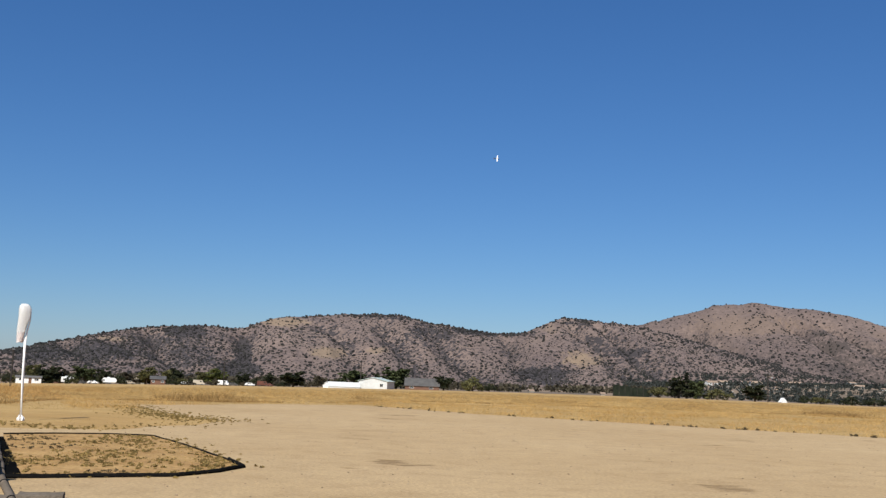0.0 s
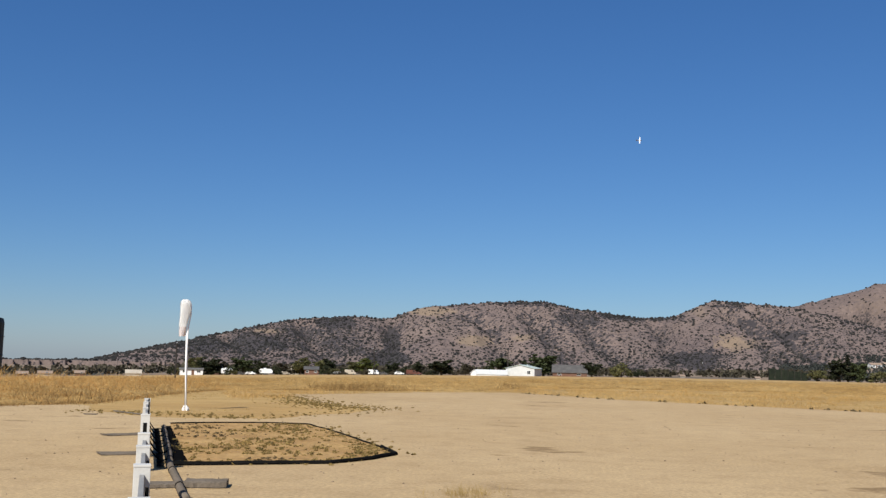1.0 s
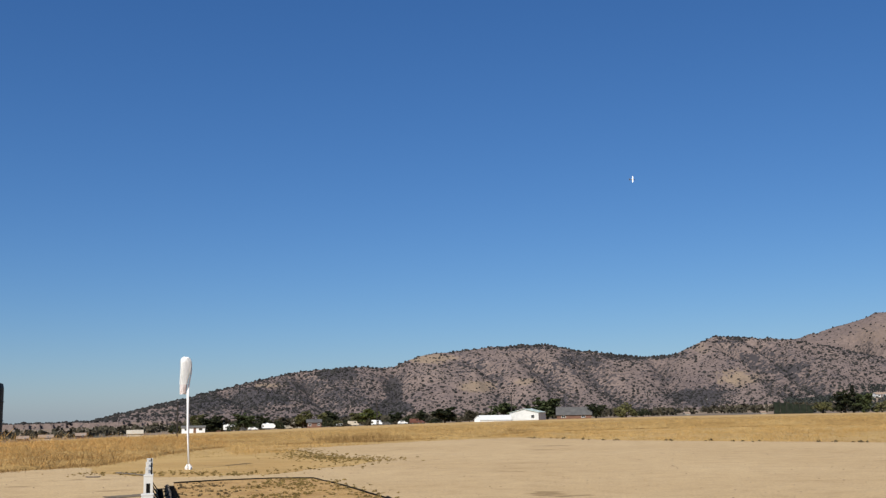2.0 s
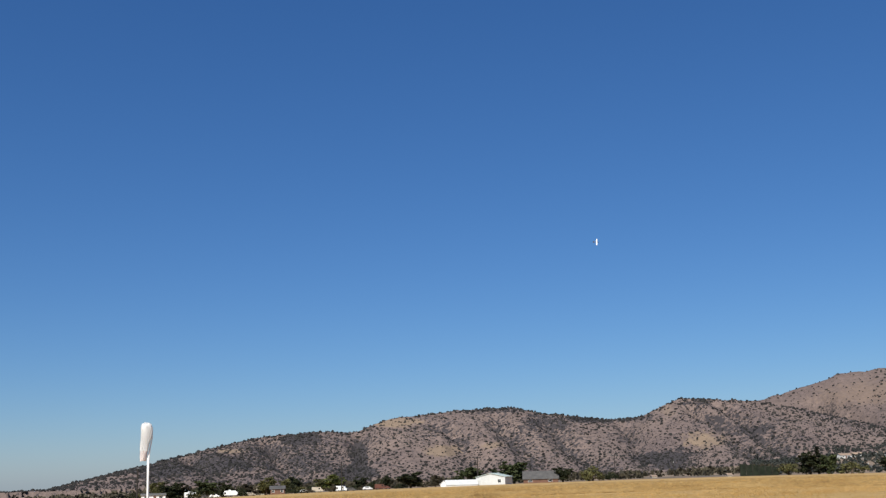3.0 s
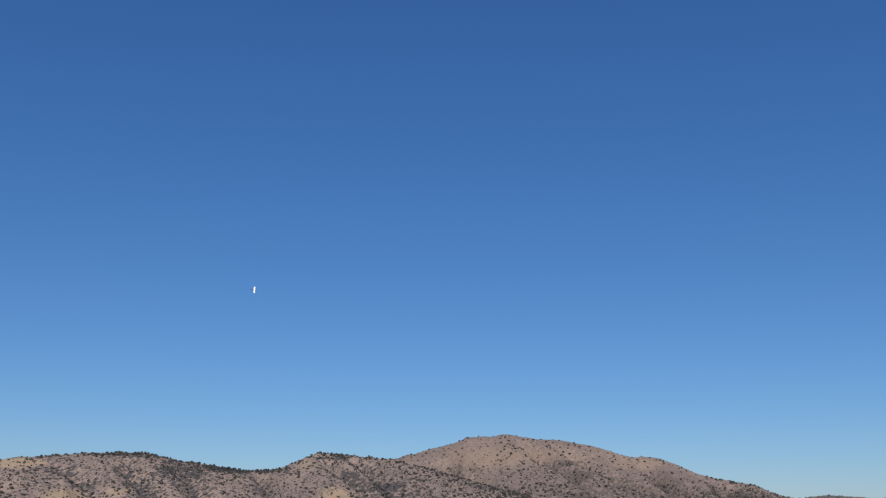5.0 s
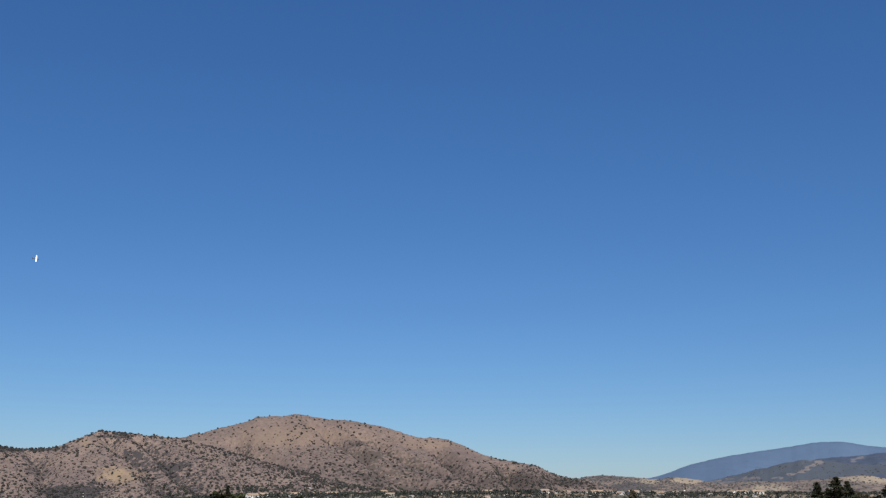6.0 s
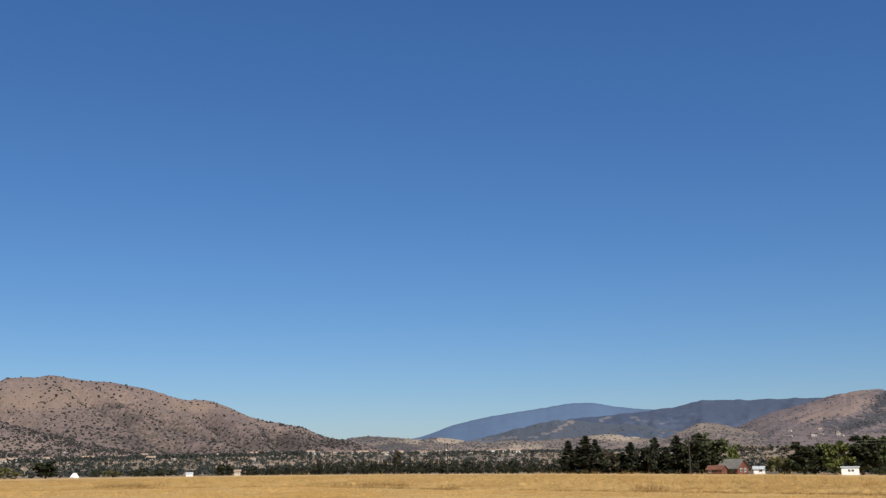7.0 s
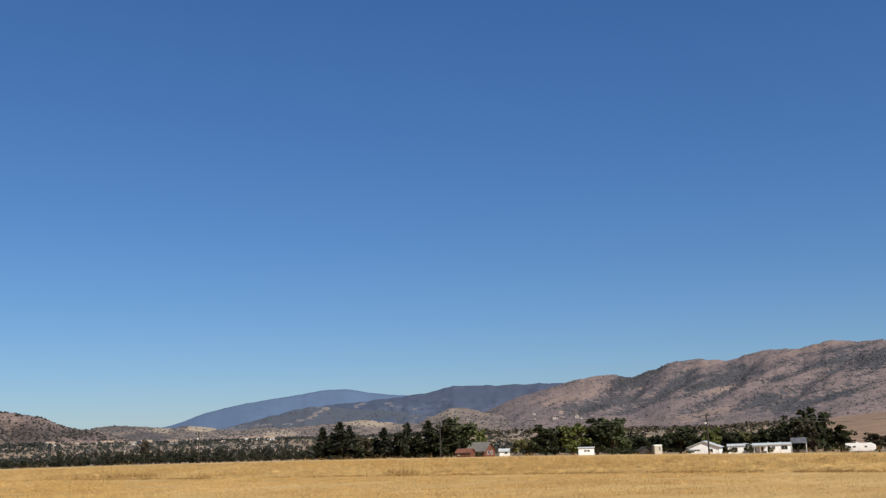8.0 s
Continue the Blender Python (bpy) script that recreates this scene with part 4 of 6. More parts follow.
def clumps(name, x, y, rad, material, label, seed, leaves=16, flat=0.7):
    """Low leafy tufts, each a small mound of leaves."""
    rng = np.random.RandomState(seed)
    n = len(x)
    rad = rad * rng.uniform(0.5, 1.3, n)
    d = rng.normal(0, 1, (n, leaves, 3))
    d[..., 2] = np.abs(d[..., 2])
    d *= rng.uniform(0.3, 1.0, (n, leaves, 1)) / np.linalg.norm(d, axis=2)[..., None]
    P = np.stack([x, y, ground_z(x, y) + 0.012], -1)[:, None, :] + d * rad[:, None, None] * [1, 1, flat]
    u = rng.normal(0, 1, (n, leaves, 3))
    v = np.cross(u, rng.normal(0, 1, (n, leaves, 3)))
    u, v = (q / np.linalg.norm(q, axis=2)[..., None] * rad[:, None, None] * k for q, k in ((u, 0.42), (v, 0.22)))
    V = np.stack([P - u, P + v, P + u, P - v], 2).reshape(-1, 3)
    return tagged(new(name, quick_mesh(name, V, np.arange(len(V)).reshape(-1, 4), material, False, 4)), label, "weeds", kind="stuff")


BED = [(-6.35, 14.95), (-5.2, 15.55), (-4.1, 16.15), (-3.62, 17.1), (-3.42, 18.1), (-3.95, 19.5), (-4.75, 21.1), (-5.9, 23.4), (-7.05, 25.5), (-8.1, 25.6), (-9.2, 25.0), (-10.15, 24.1)]
SOIL = surface("bed_soil", two_tone((0.268, 0.150, 0.050), (0.395, 0.247, 0.094), 0.9, 9.0, grainy=0.35), 0.95, bump=0.8, bump_dist=0.05)
tagged(ground_patch("planted_bed", BED, 0.012, SOIL, 0.03, 0.3), "weedy patch of dry earth edged with black pipe", "soil bed", kind="structure")


def edging(path, label, radius=0.022):
    pts = []
    for a, b in zip(path, path[1:]):
        for k in range(8):
            p = Vector((*a, 0)).lerp(Vector((*b, 0)), k / 8)
            pts.append((p.x + 0.03 * noise.noise(p * 0.9), p.y + 0.03 * noise.noise(p * 0.9 + Vector((4, 2, 1))), radius * 0.8 + 0.012 * noise.noise(p * 1.3)))
    pts.append((*path[-1], radius * 0.8))
    bm = bmesh.new()
    tube(bm, pts, [radius * (1 + 0.12 * (i % 2)) for i in range(len(pts))], 8)
    me = bpy.data.meshes.new("edging_pipe")
    bm.to_mesh(me)
    bm.free()
    me.materials.append(BLACK)
    tagged(new("edging_pipe", me), label, "edging", "black edging pipes")


edging(BED[:6], "thick black pipe along the near edge of the bed", 0.037)
edging(BED[5:], "black corrugated pipe laid as edging round the weedy bed")
edging([(-2.2, 12.2), (-1.95, 12.26), (-1.7, 12.3)], "short length of black edging pipe on the dirt")

wx, wy = np.random.RandomState(31).uniform(-10.2, -3.3, 3600), np.random.RandomState(32).uniform(14.8, 25.8, 3600)
patch = fbm(wx * 0.8, wy * 0.8, 3) + 0.25 * np.random.RandomState(37).rand(len(wx))
ok = inside(wx, wy, BED) & (patch > 0.74)
clumps("bed_weeds", wx[ok], wy[ok], 0.052 + 0 * wx[ok], WEED, "low green and brown weeds in the earth bed", 33)
ok = inside(wx, wy, BED) & (patch < 0.42)
clumps("bed_dead_weeds", wx[ok], wy[ok], 0.040 + 0 * wx[ok], DARK_TUFT, "small dead brown tufts in the earth bed", 38)
yx, yy = np.random.RandomState(34).uniform(-10.2, -3.3, 2600), np.random.RandomState(35).uniform(14.8, 25.8, 2600)
ok = inside(yx, yy, BED) & (fbm(yx * 0.5 + 9, yy * 0.5, 3) + 0.06 * (yx + 7.5) > 0.50)
blades("bed_grass", yx[ok], yy[ok], 0.06 + 0 * yx[ok], 0.008, 16, 36, STUBBLE, "short pale dry grass among the weeds", 1.8, 0.07)
rng = np.random.RandomState(41)
ex, ey = [], []
for (x0, y0), (x1, y1), n, spread in (((-13.9, 46.2), (-10.9, 39.3), 190, 0.6), ((-11.2, 39.3), (-7.6, 34.4), 420, 0.75), ((-7.3, 34.2), (-9, 27.5), 70, 0.7), ((-9, 27.5), (-15, 28.6), 170, 0.5), ((-3.6, 18), (-7, 25.4), 120, 0.3), ((-6.3, 15.3), (-4.1, 16.4), 60, 0.2)):
    t = rng.rand(n)
    ex.append(x0 + (x1 - x0) * t + rng.normal(0, spread, n))
    ey.append(y0 + (y1 - y0) * t + rng.normal(0, spread, n))
ex, ey = np.concatenate(ex), np.concatenate(ey)
clumps("edge_weeds", ex, ey, 0.052 + 0 * ex, WEED, "low green weeds along the edge of the dirt", 42, 16, 0.5)
tx, ty = -1.5 + rng.normal(0, 0.2, 40), 12.95 + rng.normal(0, 0.25, 40)
blades("dry_tuft", tx, ty, 0.17 + 0 * tx, 0.004, 14, 43, STUBBLE, "small tuft of pale dry grass on the dirt", 0.8, 0.05, 0.0)


# loose stones and clods on the dirt
prng = np.random.RandomState(61)
px, py = strewn(-34, 24, 11.5, 40, 2800, 62)
on = inside(px, py, RUNWAY) & ~inside(px, py, BED)
px, py = px[on], py[on]
psize = 0.004 + 0.016 * prng.rand(len(px)) ** 5
pv = CLOD_V[None] * psize[:, None, None] * (0.8 + 0.5 * prng.rand(len(px), 6, 1)) * [1.2, 1.0, 0.7] + np.stack([px, py, 0.006 + psize * 0.4], -1)[:, None, :]
tagged(new("loose_stones", quick_mesh("loose_stones", pv.reshape(-1, 3), (CLOD_F[None] + (np.arange(len(px)) * 6)[:, None, None]).reshape(-1, 3), STONE)), "small stones and clods scattered on the dirt", "stones", kind="stuff")
# sparse dry sprigs on the strip
kx, ky = strewn(-30, 24, 12, 50, 900, 63)
on = inside(kx, ky, RUNWAY) & ~inside(kx, ky, BED) & (fbm(kx * 0.15, ky * 0.15, 3) > 0.52)
blades("dry_sprigs", kx[on], ky[on], 0.05 + 0 * kx[on], 0.008, 7, 64, STUBBLE, "sparse dry sprigs on the dirt strip", 1.2, 0.05, 0.0)
ux, uy = [], []
for (x0, y0), (x1, y1) in (((-4.5, 60.2), (1.9, 51.9)), ((1.9, 51.9), (11.4, 45.8)), ((11.4, 45.8), (17.9, 41.8)), ((17.9, 41.8), (21.5, 37.5))):
    t = prng.rand(14)
    ux.append(x0 + (x1 - x0) * t + prng.normal(0, 0.35, 14))
    uy.append(y0 + (y1 - y0) * t + prng.normal(0, 0.35, 14))
ux, uy = np.concatenate(ux), np.concatenate(uy)
clumps("edge_tufts", ux, uy, 0.13 + 0 * ux, DARK_TUFT, "dark dry tufts along the edge of the strip", 65)


# ---- far side of the field: trees ----
def leaf_mat(name, dark, light):
    return surface(name, two_tone(dark, light, 0.5, 3.0, pick=0, vary=0.35), 0.75, sheer=0.3)


LEAVES = {
    "dark": leaf_mat("dark_green_leaves", (0.01452, 0.01848, 0.0066), (0.0363, 0.04092, 0.01452)),
    "green": leaf_mat("green_leaves", (0.032, 0.041, 0.0148), (0.068, 0.080, 0.027)),
    "olive": leaf_mat("olive_leaves", (0.066, 0.066, 0.0231), (0.132, 0.1188, 0.0429)),
    "yellow": leaf_mat("yellow_green_leaves", (0.060, 0.074, 0.018), (0.125, 0.132, 0.034)),
    "brown": leaf_mat("brownish_leaves", (0.0396, 0.033, 0.0198), (0.0792, 0.066, 0.0396)),
    "hedge": leaf_mat("dusty_hedge_leaves", (0.016, 0.018, 0.010), (0.036, 0.036, 0.019)),
    "conifer": leaf_mat("conifer_needles", (0.01188, 0.01452, 0.0066), (0.0297, 0.033, 0.01452)),
}
WORDS = {"dark": "dark green", "green": "leafy green", "olive": "dusty olive green", "yellow": "yellowish green", "brown": "brownish green", "conifer": "dark conifer", "hedge": "dusty dark green"}
TREE_MADE = {}


def grow(shape, leaves, seed):
    """A tree about 8 m high and 6 m wide: trunk with limbs, and a crown of small leaf sprays."""
    rng = np.random.RandomState(seed)
    label = {"round": f"{WORDS[leaves]} broadleaf tree beyond the dry field" if leaves != "conifer" else "broad ragged dark conifer beyond the field", "cone": "tall dark conifer with ragged branches beyond the field", "bush": f"{WORDS[leaves]} shrub at the far side of the field"}[shape]
    ob = thing("conifer" if shape == "cone" else "shrub" if shape == "bush" else "tree", Matrix(), label, "tree" if shape != "bush" else "shrub", "trees beyond the field")
    top = {"round": 5.2, "cone": 7.4, "bush": 2.6}[shape]
    bm = bmesh.new()
    tube(bm, [(0, 0, -0.6), (0.05, 0.02, top * 0.3), (0.12, -0.06, top * 0.65), (0.1, 0, top)], [0.28, 0.22, 0.14, 0.04], 8)
    centres = []
    count = {"round": 62, "cone": 96, "bush": 26}[shape]
    lobes = [Vector((0, 0, 4.8))] + [Vector((math.cos(a) * q, math.sin(a) * q, z)) for a, q, z in zip(np.arange(9) * 2.4 + rng.uniform(0, 1.2, 9), rng.uniform(0.9, 1.75, 9), (1.8, 2.3, 2.9, 3.4, 3.9, 4.4, 4.9, 5.4, 6.1))]
    for k in range(count):
        a = rng.uniform(0, math.tau)
        if shape == "cone":
            z = 0.9 + 7.2 * (k / count) ** 0.9
            rad = (8.3 - z) * 0.36 * rng.uniform(0.25, 1.15) * (0.8 + 0.3 * math.sin(a * 2 + seed))
            c, s = Vector((math.cos(a) * rad, math.sin(a) * rad, z - 0.25 * rad)), rng.uniform(0.26, 0.5) * (1.3 - z / 11)
        elif shape == "bush":
            q = rng.rand() ** 0.5
            c, s = Vector((math.cos(a) * 2.6 * q, math.sin(a) * 2.6 * q, rng.uniform(0.5, 3.2 * (1 - 0.5 * q * q)))), rng.uniform(0.4, 0.85)
        else:
            v = lobes[k % len(lobes)] + Vector(rng.normal(0, 0.48, 3))
            c, s = v, rng.uniform(0.5, 0.95) * (0.75 if v.z > 5.6 else 1.0)
        centres.append((c, s))
        if k % 3 == 0:
            start = Vector((0.06, 0, min(c.z * 0.7, top * 0.85)))
            tube(bm, [start, start.lerp(c, 0.5) + Vector((0, 0, 0.12)), c], [0.08, 0.05, 0.02], 5)
    part("trunk", bm, BARK, ob)
    per = {"round": 32, "cone": 27, "bush": 32}[shape]
    C = np.repeat(np.array([c[:] for c, s in centres]), per, 0)
    S = np.repeat(np.array([s for c, s in centres]), per)
    d = rng.normal(0, 1, (len(C), 3))
    d /= np.linalg.norm(d, axis=1)[:, None]
    P = C + d * (S * rng.uniform(0.55, 1.08, len(C)))[:, None] * [1.1, 1.1, 0.8]
    u = rng.normal(0, 1, (len(C), 3))
    u /= np.linalg.norm(u, axis=1)[:, None]
    v = np.cross(u, rng.normal(0, 1, (len(C), 3)))
    v /= np.linalg.norm(v, axis=1)[:, None]
    size = rng.uniform(0.15, 0.38, len(C))[:, None] * {"cone": 0.8, "bush": 0.9, "round": 1.15}[shape]
    if shape == "cone":      # finer sprays towards the tip
        size = size * np.clip(1.25 - P[:, 2:] / 10, 0.4, 1.1)
    V = np.stack([P - u * size, P + v * size * 0.7, P + u * size, P - v * size * 0.7], 1).reshape(-1, 3)
    F = np.arange(len(V)).reshape(-1, 4)
    crown = new("crown", quick_mesh("crown", V, F, LEAVES[leaves], False, 4))
    crown.parent = ob
    return ob


def spot(az, r, sink=0.0, turn=0.0, scale=(1, 1, 1)):
    """A pose on the ground at a bearing, its front towards the camera."""
    p = bearing(az, r)
    z = float(ground_z(p.x, p.y) if r < 600 else land_z(np.array([p.x]), np.array([p.y]))[0]) - sink
    return Matrix.LocRotScale((p.x, p.y, z), Euler((0, 0, radians(turn - az))), scale)


def plant(shape, leaves, az, width, top, r, variant=0):
    """A tree whose crown spans width degrees and whose top shows at the elevation top."""
    p = bearing(az, r)
    h = EYE + r * math.tan(radians(top)) - float(ground_z(p.x, p.y))
    width *= 1.2 if shape == "cone" else 1.0
    full, wide = {"round": (8.0, 6.2), "cone": (8.3, 4.6), "bush": (3.9, 6.2)}[shape]
    w = r * radians(width) * 1.18
    m = spot(az, r, 0.0, (az * 71 + variant * 90) % 360, (w / wide, w / wide, h / full))
    key = (shape, leaves, variant)
    if key not in TREE_MADE:
        TREE_MADE[key] = grow(shape, leaves, 100 + 7 * len(TREE_MADE))
        TREE_MADE[key].matrix_basis = m
    else:
        src = TREE_MADE[key]
        c = copy_thing(src, m)
        c.matrix_basis = m


TREES_BY_HOMES = [
    ("round", "olive", -21.7, 1.1, 0.14, 420), ("round", "dark", -21.0, 1.2, 0.05, 400), ("bush", "olive", -20.1, 0.7, -0.45, 400), ("round", "green", -19.15, 1.25, 0.15, 390, 1),
    ("bush", "dark", -17.4, 0.9, -0.34, 400), ("round", "olive", -16.05, 1.0, 0.19, 400, 1), ("round", "dark", -14.5, 0.9, 0.19, 410, 1), ("bush", "olive", -14.2, 0.8, -0.35, 400),
    ("round", "yellow", -12.4, 1.35, 0.22, 400), ("round", "dark", -11.0, 0.8, 0.03, 410), ("bush", "dark", -10.3, 0.6, -0.22, 400, 1), ("round", "dark", -8.26, 1.4, 0.25, 390, 2),
    ("bush", "brown", -7.4, 0.8, -0.35, 400), ("round", "green", -4.9, 1.6, 0.5, 430), ("round", "green", -2.6, 1.5, 0.73, 420, 1), ("round", "dark", -3.5, 0.8, 0.35, 440),
]
TREES_BY_TOWN = [
    ("round", "dark", 0.05, 1.2, 0.3, 400, 1), ("bush", "olive", 1.66, 1.25, 0.3, 400, 1), ("bush", "dark", 2.6, 0.7, -0.05, 420), ("bush", "olive", 11.8, 1.1, 0.26, 410),
    ("round", "dark", 12.9, 1.2, 0.75, 410), ("cone", "conifer", 13.3, 0.8, 0.95, 410), ("round", "green", 13.8, 0.9, 0.65, 405), ("bush", "olive", 14.9, 1.5, 0.13, 410, 1),
    ("round", "dark", 16.83, 1.15, 0.47, 390, 2), ("bush", "olive", 20.1, 1.0, -0.04, 410), ("bush", "dark", 19.3, 0.5, 0.0, 420), ("bush", "dark", 21.6, 1.0, 0.0, 420, 1),
    ("bush", "dark", 22.7, 1.2, -0.02, 420), ("round", "dark", 25.6, 0.6, 0.13, 400), ("round", "dark", 26.1, 0.5, 0.11, 400, 1), ("round", "brown", 35.1, 0.62, 0.92, 440, 1),
]
TREES_BY_RED_HOUSE = [
    ("cone", "conifer", 44.5, 1.3, 1.12, 380), ("cone", "conifer", 45.45, 1.7, 1.36, 370, 1), ("cone", "conifer", 45.95, 1.3, 1.15, 375, 2), ("round", "brown", 46.7, 1.1, 0.75, 380, 1),
    ("round", "conifer", 47.15, 1.0, 0.6, 384), ("cone", "conifer", 47.85, 1.4, 0.98, 380), ("round", "conifer", 48.75, 1.1, 1.1, 375, 1), ("cone", "conifer", 49.15, 1.2, 1.2, 380, 2),
    ("round", "dark", 49.7, 0.9, 0.55, 384, 1), ("cone", "conifer", 50.3, 1.6, 1.28, 372, 1), ("round", "dark", 51.3, 1.7, 1.5, 370), ("round", "green", 52.1, 1.7, 1.63, 375, 1),
    ("round", "yellow", 53.1, 0.9, 0.81, 420), ("bush", "olive", 55.65, 1.6, 0.35, 390), ("round", "dark", 56.7, 1.5, 0.99, 380, 1), ("round", "dark", 57.2, 1.2, 0.8, 385),
    ("round", "yellow", 58.2, 1.5, 1.11, 380, 1),
]
TREES_BY_WHITE_HOUSES = [
    ("round", "dark", 59.5, 1.8, 1.25, 385, 2), ("round", "green", 60.3, 1.9, 1.38, 390), ("round", "dark", 61.7, 1.2, 0.15, 430), ("round", "dark", 62.8, 1.2, 0.1, 430, 1),
    ("round", "dark", 63.9, 1.6, 0.54, 410, 2), ("round", "dark", 65.0, 1.3, 0.25, 440), ("round", "yellow", 65.62, 1.0, 0.48, 420), ("round", "dark", 66.4, 1.3, 0.28, 440, 1),
    ("round", "olive", 67.3, 1.2, 0.2, 445), ("round", "dark", 68.2, 1.3, 0.33, 440, 2), ("round", "dark", 69.0, 1.1, 0.3, 440), ("round", "dark", 69.6, 1.4, 0.92, 410),
    ("round", "brown", 70.3, 1.2, 0.8, 405), ("round", "dark", 70.75, 1.7, 1.42, 410, 1), ("round", "dark", 72.0, 1.55, 0.35, 400, 2), ("round", "brown", 73.8, 1.4, -0.1, 420),
    ("round", "dark", 74.9, 1.4, -0.05, 420),
]
for row in TREES_BY_HOMES + TREES_BY_TOWN + TREES_BY_RED_HOUSE + TREES_BY_WHITE_HOUSES:
    plant(*row)
for k, (az, w, top) in enumerate(((45.0, 1.2, 0.8), (47.4, 1.2, 0.45), (49.7, 1.2, 0.7), (50.6, 1.3, 0.85))):
    plant("cone", "conifer", az, w, top, 383 + 3 * (k % 3), k % 2)
for k in range(16):      # undergrowth below the conifers
    plant("bush", "dark", 44.4 + 0.44 * k, 0.8, -0.2 + 0.2 * math.sin(k * 2.1), 384, k % 2)
rng = random.Random(9)
for k in range(44):      # the long orchard row
    az = 27.0 + 0.40 * k
    plant("bush", "hedge", az + rng.uniform(-0.1, 0.1), rng.uniform(0.65, 0.95), (0.02 if az < 30.5 else 0.26 if az < 38 else 0.18) + rng.uniform(-0.16, 0.12), 420 + rng.uniform(-10, 10), k % 2)


# ---- far side of the field: buildings, vehicles, poles ----
def plain(name, a, b, rough=0.7, metal=0.0, scale=0.6):
    return surface(name, two_tone(a, b, scale, 8.0), rough, metal)


WHITE_WALL = plain("white_painted_siding", (0.64, 0.635, 0.615), (0.76, 0.755, 0.735))
CREAM_WALL = plain("cream_stucco", (0.363, 0.3102, 0.2376), (0.4356, 0.3828, 0.3036))
RED_WALL = plain("red_brown_wood_siding", (0.085, 0.033, 0.023), (0.135, 0.052, 0.034))
BROWN_WALL = plain("brown_wood_siding", (0.1122, 0.0561, 0.0363), (0.165, 0.0858, 0.0561))
GREY_ROOF = plain("grey_shingle_roof", (0.090, 0.084, 0.075), (0.140, 0.130, 0.116))
DARK_ROOF = plain("dark_shingle_roof", (0.0594, 0.0561, 0.0528), (0.099, 0.0924, 0.0858))
PALE_ROOF = plain("pale_metal_roof", (0.3432, 0.3696, 0.3762), (0.4356, 0.4554, 0.4554), 0.5, 0.1)
CANVAS = plain("weathered_white_canvas", (0.47, 0.47, 0.45), (0.56, 0.56, 0.54))
BARN_ROOF = plain("pale_green_metal_roof", (0.36, 0.42, 0.38), (0.44, 0.50, 0.45), 0.5)
RED_ROOF = plain("rusty_red_roof", (0.10, 0.040, 0.026), (0.155, 0.068, 0.044))
TAN_ROOF = plain("tan_tile_roof", (0.2244, 0.1584, 0.1122), (0.3036, 0.2244, 0.165))
GLASS = surface("dark_window_glass", two_tone((0.0099, 0.01188, 0.01452), (0.0198, 0.0231, 0.0264), 0.5, 2.0), 0.08, specular=0.6)
TYRE = surface("tyre_rubber", two_tone((0.0099, 0.0099, 0.0099), (0.0198, 0.0198, 0.0198), 2.0, 9.0), 0.8)
STEEL = plain("galvanised_steel", (0.231, 0.2376, 0.2442), (0.33, 0.3366, 0.3432), 0.45, 0.6)
SCREEN = plain("dark_green_mesh", (0.014, 0.020, 0.012), (0.034, 0.042, 0.024), 0.85)
TANK_GREEN = plain("dark_green_tank", (0.00792, 0.01188, 0.00924), (0.01848, 0.02376, 0.01848), 0.6)


def window(ob, x, y, z, w, h, side=False):
    """A framed pane set into a wall that faces -y (or +x)."""
    bm = bmesh.new()
    f = 0.07
    for cx, cz, sx, sz in ((0, h / 2, w + 2 * f, f), (0, -h / 2, w + 2 * f, f), (-w / 2 - f / 2, 0, f, h), (w / 2 + f / 2, 0, f, h), (0, 0, f * 0.6, h)):
        box(bm, cx, 0, cz, sx, 0.07, sz)
    turn = pose(x, y, z, 0, 0, 90 if side else 0)
    bmesh.ops.transform(bm, matrix=turn, verts=bm.verts)
    w_ob = part("window", bm, WHITE_WALL, ob)
    bm = bmesh.new()
    box(bm, 0, 0.012, 0, w, 0.03, h)
    bmesh.ops.transform(bm, matrix=turn, verts=bm.verts)
    part("pane", bm, GLASS, w_ob, "dark glass pane")


def door(ob, x, y, w=0.95, h=2.05, material=None):
    bm = bmesh.new()
    box(bm, x, y, h / 2 + 0.1, w, 0.06, h, 0.01)
    d = part("door", bm, material or BROWN_WALL, ob, "plain panel door")
    bm = bmesh.new()
    box(bm, x + w * 0.36, y - 0.05, h / 2 + 0.1, 0.05, 0.06, 0.12)
    part("handle", bm, STEEL, d, "small metal handle")


